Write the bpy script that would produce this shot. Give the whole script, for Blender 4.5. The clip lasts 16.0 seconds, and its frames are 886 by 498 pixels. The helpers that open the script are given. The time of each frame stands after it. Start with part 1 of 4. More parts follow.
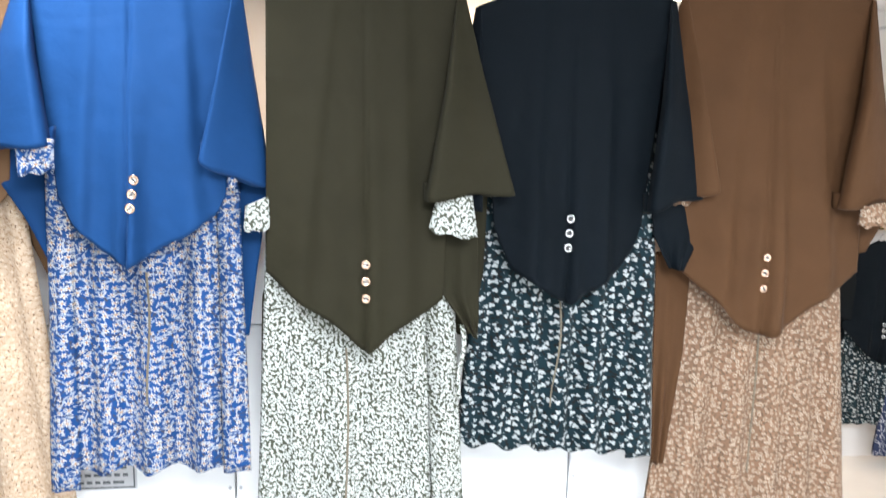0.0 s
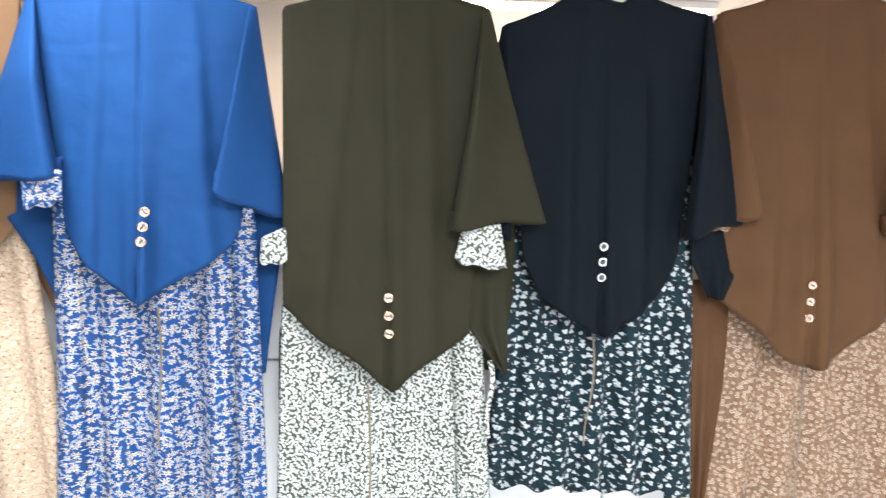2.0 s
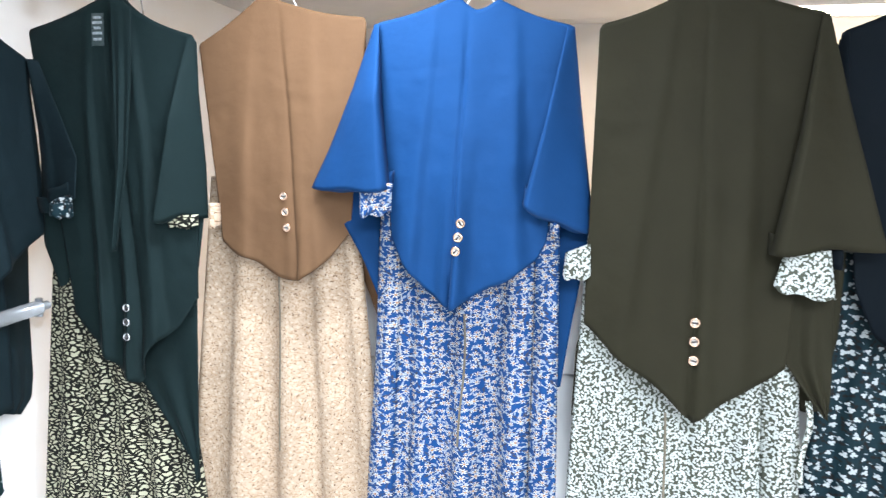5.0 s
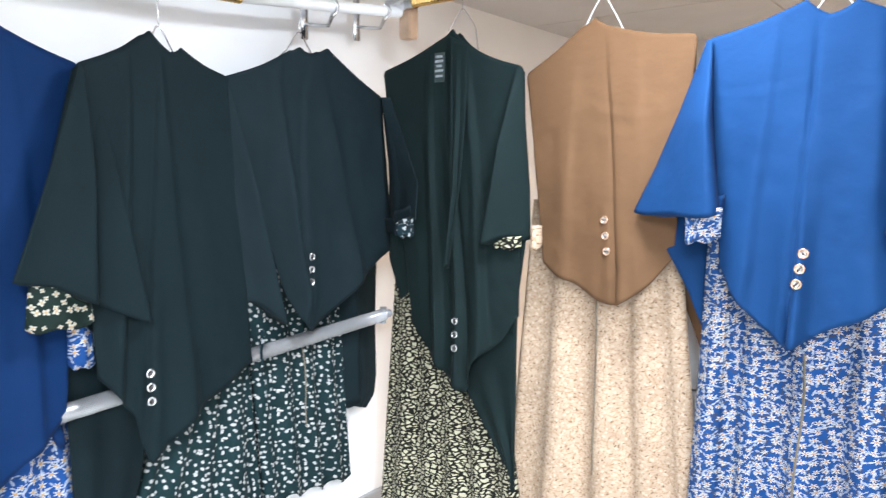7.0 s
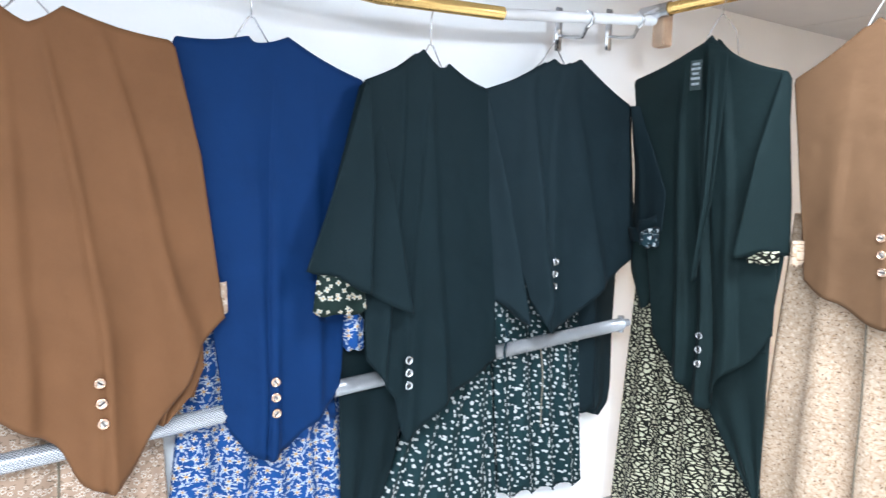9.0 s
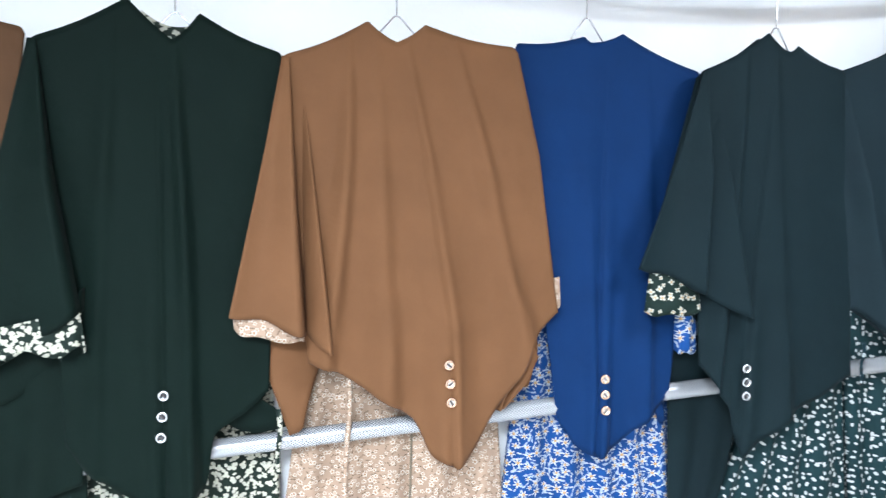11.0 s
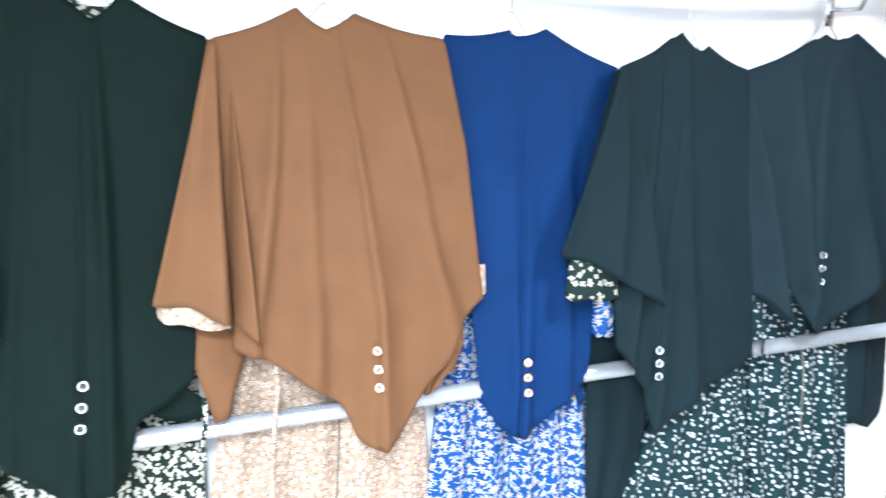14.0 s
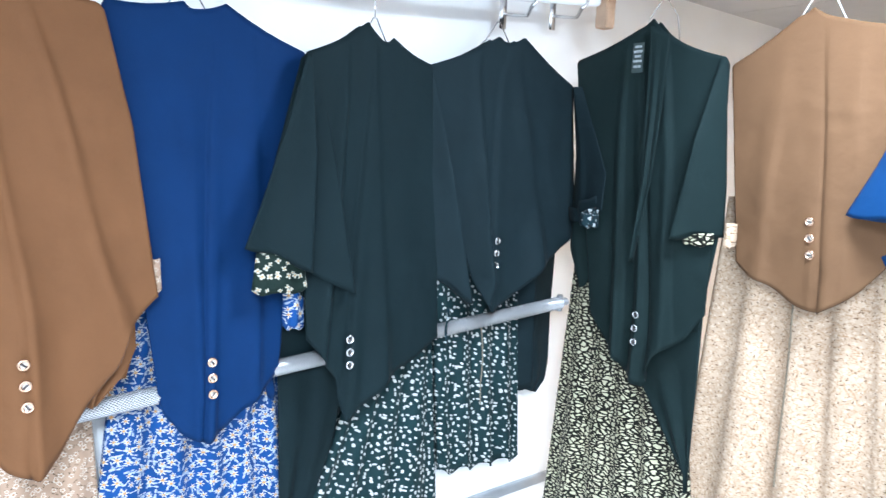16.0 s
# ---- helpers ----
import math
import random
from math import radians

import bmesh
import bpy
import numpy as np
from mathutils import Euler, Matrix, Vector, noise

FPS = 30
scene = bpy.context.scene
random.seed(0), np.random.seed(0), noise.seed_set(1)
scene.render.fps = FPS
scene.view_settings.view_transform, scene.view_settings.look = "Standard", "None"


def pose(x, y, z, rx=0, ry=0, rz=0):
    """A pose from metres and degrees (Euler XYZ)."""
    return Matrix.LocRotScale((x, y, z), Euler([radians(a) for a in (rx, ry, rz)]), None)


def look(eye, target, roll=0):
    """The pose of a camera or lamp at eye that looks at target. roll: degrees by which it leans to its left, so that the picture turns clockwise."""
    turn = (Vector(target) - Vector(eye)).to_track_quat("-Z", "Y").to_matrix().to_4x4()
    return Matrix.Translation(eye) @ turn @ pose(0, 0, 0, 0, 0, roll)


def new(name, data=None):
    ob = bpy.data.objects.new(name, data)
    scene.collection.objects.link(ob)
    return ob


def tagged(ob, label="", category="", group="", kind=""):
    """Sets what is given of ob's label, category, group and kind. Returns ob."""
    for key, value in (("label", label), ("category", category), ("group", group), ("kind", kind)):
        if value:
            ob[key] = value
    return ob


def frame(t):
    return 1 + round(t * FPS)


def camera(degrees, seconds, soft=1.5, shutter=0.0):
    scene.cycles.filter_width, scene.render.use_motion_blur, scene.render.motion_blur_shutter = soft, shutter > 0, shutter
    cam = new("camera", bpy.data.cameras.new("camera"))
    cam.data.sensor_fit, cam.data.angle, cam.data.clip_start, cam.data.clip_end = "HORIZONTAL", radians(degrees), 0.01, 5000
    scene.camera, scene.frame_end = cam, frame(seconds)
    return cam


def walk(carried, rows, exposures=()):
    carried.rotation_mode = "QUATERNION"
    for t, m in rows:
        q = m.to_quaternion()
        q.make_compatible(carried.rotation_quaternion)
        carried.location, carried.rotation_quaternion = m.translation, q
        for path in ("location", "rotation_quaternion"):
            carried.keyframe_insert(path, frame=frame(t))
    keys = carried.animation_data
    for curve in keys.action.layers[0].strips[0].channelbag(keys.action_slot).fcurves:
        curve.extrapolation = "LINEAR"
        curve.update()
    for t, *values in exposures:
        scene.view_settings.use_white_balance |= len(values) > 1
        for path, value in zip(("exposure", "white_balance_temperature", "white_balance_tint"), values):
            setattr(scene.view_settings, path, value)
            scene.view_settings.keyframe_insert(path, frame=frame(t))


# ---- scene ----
cam = camera(62.9, 16.0, soft=1.3, shutter=0.3)
PATH = [
    (0.0, look((0.000, 0.000, 1.688), (0.255, 1.958, 1.366), 1.54)),
    (0.5, look((-0.013, 0.038, 1.695), (0.205, 2.020, 1.535), 1.29)),
    (1.0, look((-0.016, 0.073, 1.700), (0.252, 2.048, 1.536), 0.03)),
    (1.5, look((0.001, 0.089, 1.683), (0.344, 2.040, 1.406), 0.34)),
    (2.0, look((-0.019, 0.093, 1.696), (0.202, 2.063, 1.430), 0.82)),
    (2.5, look((-0.017, 0.086, 1.703), (-0.039, 2.078, 1.535), 0.51)),
    (3.0, look((-0.037, 0.078, 1.697), (-0.143, 2.066, 1.505), 1.77)),
    (3.5, look((-0.067, 0.074, 1.684), (-0.246, 2.056, 1.478), 3.00)),
    (3.7, look((-0.075, 0.073, 1.685), (-0.298, 2.048, 1.468), 3.04)),
    (5.8, look((-0.137, 0.106, 1.694), (-0.824, 1.972, 1.476), 2.62)),
    (6.0, look((-0.146, 0.110, 1.691), (-0.894, 1.952, 1.479), 3.39)),
    (6.5, look((-0.148, 0.113, 1.720), (-1.102, 1.858, 1.510), 1.07)),
    (7.0, look((-0.135, 0.087, 1.714), (-1.371, 1.647, 1.510), 0.35)),
    (7.5, look((-0.114, 0.094, 1.711), (-1.416, 1.593, 1.472), -0.23)),
    (8.0, look((-0.118, 0.060, 1.714), (-1.534, 1.457, 1.508), 0.50)),
    (8.5, look((-0.130, 0.034, 1.717), (-1.675, 1.288, 1.515), 1.21)),
    (9.0, look((-0.142, 0.007, 1.716), (-1.787, 1.127, 1.521), 1.38)),
    (9.5, look((-0.157, -0.029, 1.706), (-1.914, 0.909, 1.523), 1.05)),
    (9.7, look((-0.153, -0.034, 1.701), (-1.951, 0.825, 1.520), 0.77)),
    (11.8, look((-0.166, -0.103, 1.687), (-2.156, -0.003, 1.513), 0.06)),
    (12.0, look((-0.164, -0.120, 1.694), (-2.156, -0.087, 1.521), 0.10)),
    (12.5, look((-0.155, -0.148, 1.698), (-2.146, -0.219, 1.521), 0.33)),
    (13.0, look((-0.151, -0.143, 1.699), (-2.135, -0.058, 1.461), 1.04)),
    (13.5, look((-0.148, -0.116, 1.682), (-2.110, 0.204, 1.463), 1.32)),
    (14.0, look((-0.141, -0.075, 1.685), (-2.043, 0.507, 1.482), 0.67)),
    (14.5, look((-0.163, -0.040, 1.713), (-1.917, 0.892, 1.478), 1.36)),
    (15.0, look((-0.146, 0.001, 1.706), (-1.783, 1.126, 1.471), 1.41)),
    (15.5, look((-0.141, 0.012, 1.702), (-1.765, 1.157, 1.481), 1.50)),
    (16.0, look((-0.164, 0.005, 1.719), (-1.698, 1.263, 1.465), 2.58)),
]
EXPOSURES = [(0.0, 0.08, 6800, 10), (0.5, 0.15, 6800, 10), (2.0, 0.15, 6850, 11), (2.5, 0.12, 6600, 9), (3.7, 0.05, 6350, 8), (6.0, 0.0, 6400, 9), (6.5, 0.08, 6400, 9),
             (7.0, 0.0, 6650, 11), (8.0, 0.0, 6500, 10), (9.7, 0.0, 6200, 9), (11.8, 0.25, 6300, 8), (12.5, 0.35, 6200, 8), (13.0, 0.15, 5950, 7), (13.5, 0.4, 5950, 7),
             (14.0, 0.65, 6050, 8), (14.5, 0.6, 6050, 8), (15.0, 0.22, 5950, 7), (16.0, 0.2, 5950, 7)]
walk(cam, PATH, EXPOSURES)

# ---- light ----
world = bpy.data.worlds.new("world")
scene.world = world
world.use_nodes = True
world.node_tree.nodes["Background"].inputs[0].default_value = (0.9, 0.95, 1.0, 1)
world.node_tree.nodes["Background"].inputs[1].default_value = 0.15


def area(name, m, sx, sy, watts, colour):
    data = bpy.data.lights.new(name, "AREA")
    data.shape, data.size, data.size_y, data.energy, data.color = "RECTANGLE", sx, sy, watts, colour
    ob = new(name, data)
    ob.matrix_world = m
    return ob


CEIL = 2.32
# unseen ceiling panels, put over the aisle to light it, and the shop's tube over the back
COOL = (0.80, 0.89, 1.0)
area("unseen_panel_lamp", pose(0.25, -0.35, CEIL - 0.035), 0.56, 0.56, 128, COOL)
area("unseen_panel_lamp", pose(0.25, -1.75, CEIL - 0.035), 0.56, 0.56, 60, COOL)
# small panel added out of view: brightens the cape tops in place of lens glare
area("unseen_panel_lamp", pose(-0.68, 1.25, CEIL - 0.035), 0.28, 0.28, 27, COOL)
area("unseen_panel_lamp", pose(1.95, -0.35, CEIL - 0.035), 0.56, 0.56, 74, COOL)
area("tube_lamp", pose(0.80, 3.05, CEIL - 0.07), 1.2, 0.05, 52, (1.0, 0.72, 0.46))

# ---- materials ----


def nodes_of(name):
    m = bpy.data.materials.new(name)
    m.use_nodes = True
    nt = m.node_tree
    return m, nt, nt.nodes["Principled BSDF"]


def math_node(nt, op, a, b=None, c=None):
    n = nt.nodes.new("ShaderNodeMath")
    n.operation = op
    for i, v in enumerate((a, b, c)):
        if v is None:
            continue
        if isinstance(v, (int, float)):
            n.inputs[i].default_value = v
        else:
            nt.links.new(v, n.inputs[i])
    return n.outputs[0]


def mix_col(nt, fac, a, b):
    n = nt.nodes.new("ShaderNodeMix")
    n.data_type = "RGBA"
    for sock, v in ((n.inputs[0], fac), (n.inputs[6], a), (n.inputs[7], b)):
        if isinstance(v, (int, float)):
            sock.default_value = v
        elif isinstance(v, tuple):
            sock.default_value = (*v, 1)
        else:
            nt.links.new(v, sock)
    return n.outputs[2]


def noise_fac(nt, vec, scale, detail=3, lo=0.0, hi=1.0):
    n = nt.nodes.new("ShaderNodeTexNoise")
    n.inputs["Scale"].default_value, n.inputs["Detail"].default_value = scale, detail
    nt.links.new(vec, n.inputs["Vector"])
    r = nt.nodes.new("ShaderNodeMapRange")
    r.inputs[1].default_value, r.inputs[2].default_value = 0.3, 0.7
    r.inputs[3].default_value, r.inputs[4].default_value = lo, hi
    nt.links.new(n.outputs[0], r.inputs[0])
    return r.outputs[0]


def object_coord(nt):
    return nt.nodes.new("ShaderNodeTexCoord").outputs["Object"]


def bump_on(nt, bsdf, height, strength, distance):
    b = nt.nodes.new("ShaderNodeBump")
    b.inputs["Strength"].default_value, b.inputs["Distance"].default_value = strength, distance
    nt.links.new(height, b.inputs["Height"])
    nt.links.new(b.outputs[0], bsdf.inputs["Normal"])


def plain(name, col, rough=0.6, metal=0.0, vary=0.12, scale=6.0, bump=0.15, bump_scale=60.0):
    m, nt, b = nodes_of(name)
    co = object_coord(nt)
    dark = tuple(v * (1 - vary) for v in col)
    light = tuple(min(v * (1 + vary * 0.5), 1) for v in col)
    nt.links.new(mix_col(nt, noise_fac(nt, co, scale), dark, light), b.inputs["Base Color"])
    b.inputs["Metallic"].default_value = metal
    nt.links.new(noise_fac(nt, co, scale * 3, 4, rough * 0.85, min(1, rough * 1.15)), b.inputs["Roughness"])
    if bump:
        bump_on(nt, b, noise_fac(nt, co, bump_scale, 4), bump, 0.002)
    return m


def cloth(name, col, rough=0.75, sheen=0.01):
    """Plain crepe: fine cross weave, faint crumple, soft sheen."""
    m, nt, b = nodes_of(name)
    co = object_coord(nt)
    f = noise_fac(nt, co, 9, 4)
    base = mix_col(nt, f, tuple(v * 0.9 for v in col), tuple(v * 1.06 for v in col))
    weave = noise_fac(nt, co, 900, 2)
    base = mix_col(nt, math_node(nt, "MULTIPLY", weave, 0.16), base, tuple(min(1, v * 1.5 + 0.004) for v in col))
    nt.links.new(base, b.inputs["Base Color"])
    b.inputs["Roughness"].default_value = rough
    b.inputs["Sheen Weight"].default_value, b.inputs["Sheen Roughness"].default_value = sheen, 0.4
    b.inputs["Specular IOR Level"].default_value = 0.10
    h = math_node(nt, "ADD", math_node(nt, "MULTIPLY", noise_fac(nt, co, 26, 3), 1.0), math_node(nt, "MULTIPLY", weave, 0.12))
    bump_on(nt, b, h, 0.22, 0.004)
    return m


def motif(nt, vec, scale, n, radius, k, p, turn=1.0, shift=(0, 0), squash=1.0, loose=0.9):
    """Scattered n-lobed figures: a mask that is 1 inside them, and the cell's random value."""
    mp = nt.nodes.new("ShaderNodeMapping")
    mp.inputs["Location"].default_value = (*shift, 0)
    mp.inputs["Scale"].default_value = (1, squash, 1)
    nt.links.new(vec, mp.inputs["Vector"])
    v = nt.nodes.new("ShaderNodeTexVoronoi")
    v.voronoi_dimensions = "2D"
    v.inputs["Scale"].default_value, v.inputs["Randomness"].default_value = scale, loose
    nt.links.new(mp.outputs[0], v.inputs["Vector"])
    sub = nt.nodes.new("ShaderNodeVectorMath")
    sub.operation = "SUBTRACT"
    nt.links.new(mp.outputs[0], sub.inputs[0])
    nt.links.new(v.outputs["Position"], sub.inputs[1])
    sep = nt.nodes.new("ShaderNodeSeparateXYZ")
    nt.links.new(sub.outputs[0], sep.inputs[0])
    x, y = (math_node(nt, "MULTIPLY", sep.outputs[i], scale) for i in (0, 1))
    rnd = nt.nodes.new("ShaderNodeSeparateColor")
    nt.links.new(v.outputs["Color"], rnd.inputs[0])
    ang = math_node(nt, "MULTIPLY_ADD", rnd.outputs[0], 6.283 * turn, math_node(nt, "ARCTAN2", y, x))
    lobe = math_node(nt, "POWER", math_node(nt, "ABSOLUTE", math_node(nt, "COSINE", math_node(nt, "MULTIPLY", ang, n / 2))), p)
    edge = math_node(nt, "MULTIPLY_ADD", lobe, (1 - k) * radius, k * radius)
    edge = math_node(nt, "MULTIPLY", edge, math_node(nt, "MULTIPLY_ADD", rnd.outputs[1], 0.5, 0.7))
    dist = math_node(nt, "SQRT", math_node(nt, "ADD", math_node(nt, "MULTIPLY", x, x), math_node(nt, "MULTIPLY", y, y)))
    r = nt.nodes.new("ShaderNodeMapRange")
    r.inputs[1].default_value, r.inputs[2].default_value = -0.03, 0.04
    nt.links.new(math_node(nt, "SUBTRACT", edge, dist), r.inputs[0])
    return r.outputs[0]


def cells(nt, vec, scale, gap, squash, shift, bend):
    """Packed leaf shapes parted by thin gaps."""
    mp = nt.nodes.new("ShaderNodeMapping")
    mp.inputs["Location"].default_value = (*shift, 0)
    mp.inputs["Scale"].default_value = (1, squash, 1)
    warp = nt.nodes.new("ShaderNodeTexNoise")
    warp.inputs["Scale"].default_value, warp.inputs["Detail"].default_value = 38, 1
    nt.links.new(vec, warp.inputs["Vector"])
    add = nt.nodes.new("ShaderNodeVectorMath")
    add.operation = "MULTIPLY_ADD"
    nt.links.new(warp.outputs["Color"], add.inputs[0])
    add.inputs[1].default_value = (bend, bend, 0)
    nt.links.new(vec, add.inputs[2])
    nt.links.new(add.outputs[0], mp.inputs["Vector"])
    v = nt.nodes.new("ShaderNodeTexVoronoi")
    v.voronoi_dimensions, v.feature = "2D", "DISTANCE_TO_EDGE"
    v.inputs["Scale"].default_value = scale
    nt.links.new(mp.outputs[0], v.inputs["Vector"])
    r = nt.nodes.new("ShaderNodeMapRange")
    r.inputs[1].default_value, r.inputs[2].default_value = gap, gap + 0.07
    nt.links.new(v.outputs["Distance"], r.inputs[0])
    return r.outputs[0]


def printed(name, base, layers, rough=0.7, wobble=0.006):
    """Printed viscose: layers of (colour, scale, lobes, radius, k, p, shift, squash, turn, loose) over the base."""
    m, nt, b = nodes_of(name)
    base = tuple(v * 0.80 for v in base)
    co = object_coord(nt)
    sep = nt.nodes.new("ShaderNodeSeparateXYZ")
    nt.links.new(co, sep.inputs[0])
    com = nt.nodes.new("ShaderNodeCombineXYZ")
    nt.links.new(sep.outputs[0], com.inputs[0])
    nt.links.new(sep.outputs[2], com.inputs[1])
    wob = nt.nodes.new("ShaderNodeTexNoise")
    wob.inputs["Scale"].default_value = 70
    nt.links.new(com.outputs[0], wob.inputs["Vector"])
    bend = nt.nodes.new("ShaderNodeVectorMath")
    bend.operation = "MULTIPLY_ADD"
    nt.links.new(wob.outputs["Color"], bend.inputs[0])
    bend.inputs[1].default_value = (wobble, wobble, 0)
    nt.links.new(com.outputs[0], bend.inputs[2])
    col = mix_col(nt, noise_fac(nt, co, 14, 3), tuple(v * 0.85 for v in base), tuple(min(1, v * 1.1) for v in base))
    for colour, scale, n, radius, k, p, shift, squash, turn, loose in layers:
        mask = cells(nt, bend.outputs[0], scale, radius, squash, shift, k) if n == 0 else motif(nt, bend.outputs[0], scale, n, radius, k, p, turn, shift, squash, loose)
        col = mix_col(nt, mask, col, tuple(v * 0.83 for v in colour))
    nt.links.new(col, b.inputs["Base Color"])
    b.inputs["Roughness"].default_value = rough
    b.inputs["Sheen Weight"].default_value = 0.02
    b.inputs["Specular IOR Level"].default_value = 0.15
    bump_on(nt, b, noise_fac(nt, co, 45, 4), 0.25, 0.004)
    return m


BLUE = cloth("blue_crepe", (0.0058, 0.038, 0.122))
BLUE2 = cloth("royal_blue_crepe", (0.0020, 0.0185, 0.072))
OLIVE = cloth("olive_crepe", (0.0175, 0.0155, 0.0083))
NAVY = cloth("navy_crepe", (0.0010, 0.0030, 0.0052))
BROWN = cloth("brown_crepe", (0.066, 0.031, 0.0138))
TAN = cloth("tan_crepe", (0.127, 0.058, 0.0255))
MOCHA = cloth("mocha_crepe", (0.122, 0.066, 0.034))
COCOA = cloth("cocoa_crepe", (0.0722, 0.0353, 0.0172))
TEAL = cloth("teal_crepe", (0.0044, 0.0112, 0.0135))
TEAL2 = cloth("dark_teal_crepe", (0.0069, 0.0145, 0.0180))
PINE = cloth("pine_crepe", (0.0068, 0.0148, 0.0152))
GREEN = cloth("bottle_green_crepe", (0.0012, 0.0061, 0.0043))

WHITE = (0.53, 0.53, 0.515)
FLORAL_BLUE = printed("blue_floral_print", (0.008, 0.060, 0.21), [
    ((0.27, 0.32, 0.41), 46, 2, 0.58, 0.03, 10, (0.6, 0.9), 1.0, 1.0, 0.9),
    ((0.045, 0.05, 0.09), 40, 2, 0.50, 0.03, 9, (0.15, 0.45), 1.2, 1.0, 1.0),
    ((0.38, 0.40, 0.44), 52, 2, 0.50, 0.03, 10, (0.3, 0.1), 1.2, 0.5, 1.0),
    ((0.54, 0.52, 0.49), 48, 6, 0.40, 0.10, 1.6, (0.0, 0.0), 1.25, 1.0, 0.6),
    ((0.42, 0.20, 0.09), 48, 5, 0.14, 0.5, 1, (0.0, 0.0), 1.25, 1.0, 0.6)], wobble=0.003)
FLORAL_ROYAL = printed("royal_floral_print", (0.007, 0.058, 0.22), [
    ((0.30, 0.36, 0.47), 42, 2, 0.55, 0.03, 11, (0.7, 0.4), 1.0, 1.0, 1.0),
    ((0.38, 0.42, 0.50), 46, 2, 0.50, 0.03, 10, (0.2, 0.1), 1.1, 1.0, 1.0),
    (WHITE, 42, 6, 0.38, 0.10, 1.7, (0.0, 0.0), 1.05, 1.0, 0.7),
    ((0.50, 0.27, 0.10), 42, 5, 0.16, 0.5, 1, (0.0, 0.0), 1.05, 1.0, 0.7)], wobble=0.003)
LEAF_GREY = printed("white_leaf_print", (0.075, 0.080, 0.058), [
    ((0.52, 0.54, 0.51), 96, 2, 0.47, 0.30, 1.3, (0.0, 0.0), 1.0, 1.0, 0.7),
    ((0.54, 0.56, 0.53), 96, 2, 0.43, 0.30, 1.3, (3.37, 7.61), 1.0, 1.0, 0.7)], wobble=0.003)
TULIP_TEAL = printed("teal_tulip_print", (0.004, 0.019, 0.026), [
    ((0.010, 0.008, 0.008), 40, 2, 0.45, 0.05, 3, (0.4, 0.2), 1.2, 1.0, 1.0),
    ((0.26, 0.29, 0.30), 46, 2, 0.17, 0.30, 2.0, (0.33, 0.71), 1.4, 0.2, 1.0),
    ((0.44, 0.46, 0.46), 43, 3, 0.31, 0.45, 0.9, (0.0, 0.0), 1.2, 0.35, 0.85)], wobble=0.004)
PETAL_TEAL = printed("teal_petal_print", (0.007, 0.028, 0.032), [
    (WHITE, 50, 2, 0.30, 0.45, 1.0, (0.0, 0.0), 1.2, 0.3, 0.85)])
FLOWER_PINE = printed("pine_flower_print", (0.007, 0.018, 0.014), [
    ((0.52, 0.50, 0.42), 50, 4, 0.34, 0.4, 1.0, (0.0, 0.0), 1.1, 1.0, 0.9),
    ((0.48, 0.30, 0.15), 50, 1, 0.12, 1.0, 1.0, (0.0, 0.0), 1.1, 1.0, 0.9)])
DAISY_TAN = printed("tan_daisy_print", (0.225, 0.130, 0.080), [
    ((0.09, 0.060, 0.038), 80, 2, 0.42, 0.06, 4, (0.4, 0.2), 1.1, 1.0, 1.0),
    ((0.50, 0.41, 0.32), 78, 5, 0.36, 0.6, 1.0, (0.0, 0.0), 1.0, 1.0, 0.8),
    ((0.22, 0.11, 0.055), 78, 1, 0.17, 1.0, 1, (0.0, 0.0), 1.0, 1.0, 0.8)], wobble=0.003)
DAISY_BEIGE = printed("beige_daisy_print", (0.40, 0.275, 0.195), [
    ((0.17, 0.115, 0.075), 70, 2, 0.36, 0.06, 4, (0.4, 0.2), 1.1, 1.0, 1.0),
    ((0.62, 0.53, 0.44), 70, 5, 0.37, 0.6, 1.0, (0.0, 0.0), 1.0, 1.0, 0.85),
    ((0.34, 0.20, 0.12), 70, 1, 0.17, 1.0, 1, (0.0, 0.0), 1.0, 1.0, 0.85)], wobble=0.003)
DAISY_BROWN = printed("brown_daisy_print", (0.215, 0.142, 0.095), [
    ((0.07, 0.05, 0.03), 62, 2, 0.42, 0.06, 4, (0.4, 0.2), 1.1, 1.0, 1.0),
    ((0.52, 0.45, 0.37), 70, 5, 0.36, 0.6, 1.0, (0.0, 0.0), 1.0, 1.0, 0.85),
    ((0.26, 0.13, 0.06), 70, 1, 0.18, 1.0, 1, (0.0, 0.0), 1.0, 1.0, 0.85)], wobble=0.003)
SPRIG_CREAM = printed("cream_sprig_print", (0.62, 0.465, 0.335), [
    ((0.44, 0.29, 0.18), 66, 2, 0.60, 0.03, 7, (0.0, 0.0), 1.2, 1.0, 1.0),
    ((0.46, 0.31, 0.20), 82, 3, 0.50, 0.04, 6, (0.5, 0.2), 1.1, 1.0, 1.0),
    ((0.66, 0.52, 0.39), 60, 4, 0.26, 0.4, 1.0, (0.2, 0.7), 1.0, 1.0, 0.9),
    ((0.17, 0.10, 0.06), 58, 2, 0.17, 0.25, 2, (0.4, 0.3), 1.0, 1.0, 1.0)])
LEOPARD_OLIVE = printed("olive_dab_print", (0.008, 0.008, 0.006), [
    ((0.56, 0.53, 0.38), 54, 0, 0.175, 0.024, 0, (0.0, 0.0), 1.8, 0, 0)])
BLOTCH_GREEN = printed("green_blotch_print", (0.009, 0.018, 0.013), [
    ((0.52, 0.50, 0.40), 52, 3, 0.40, 0.4, 1.0, (0.0, 0.0), 1.0, 1.0, 0.95),
    ((0.48, 0.46, 0.38), 66, 1, 0.42, 0.3, 1.6, (0.3, 0.6), 1.1, 1.0, 1.0)])
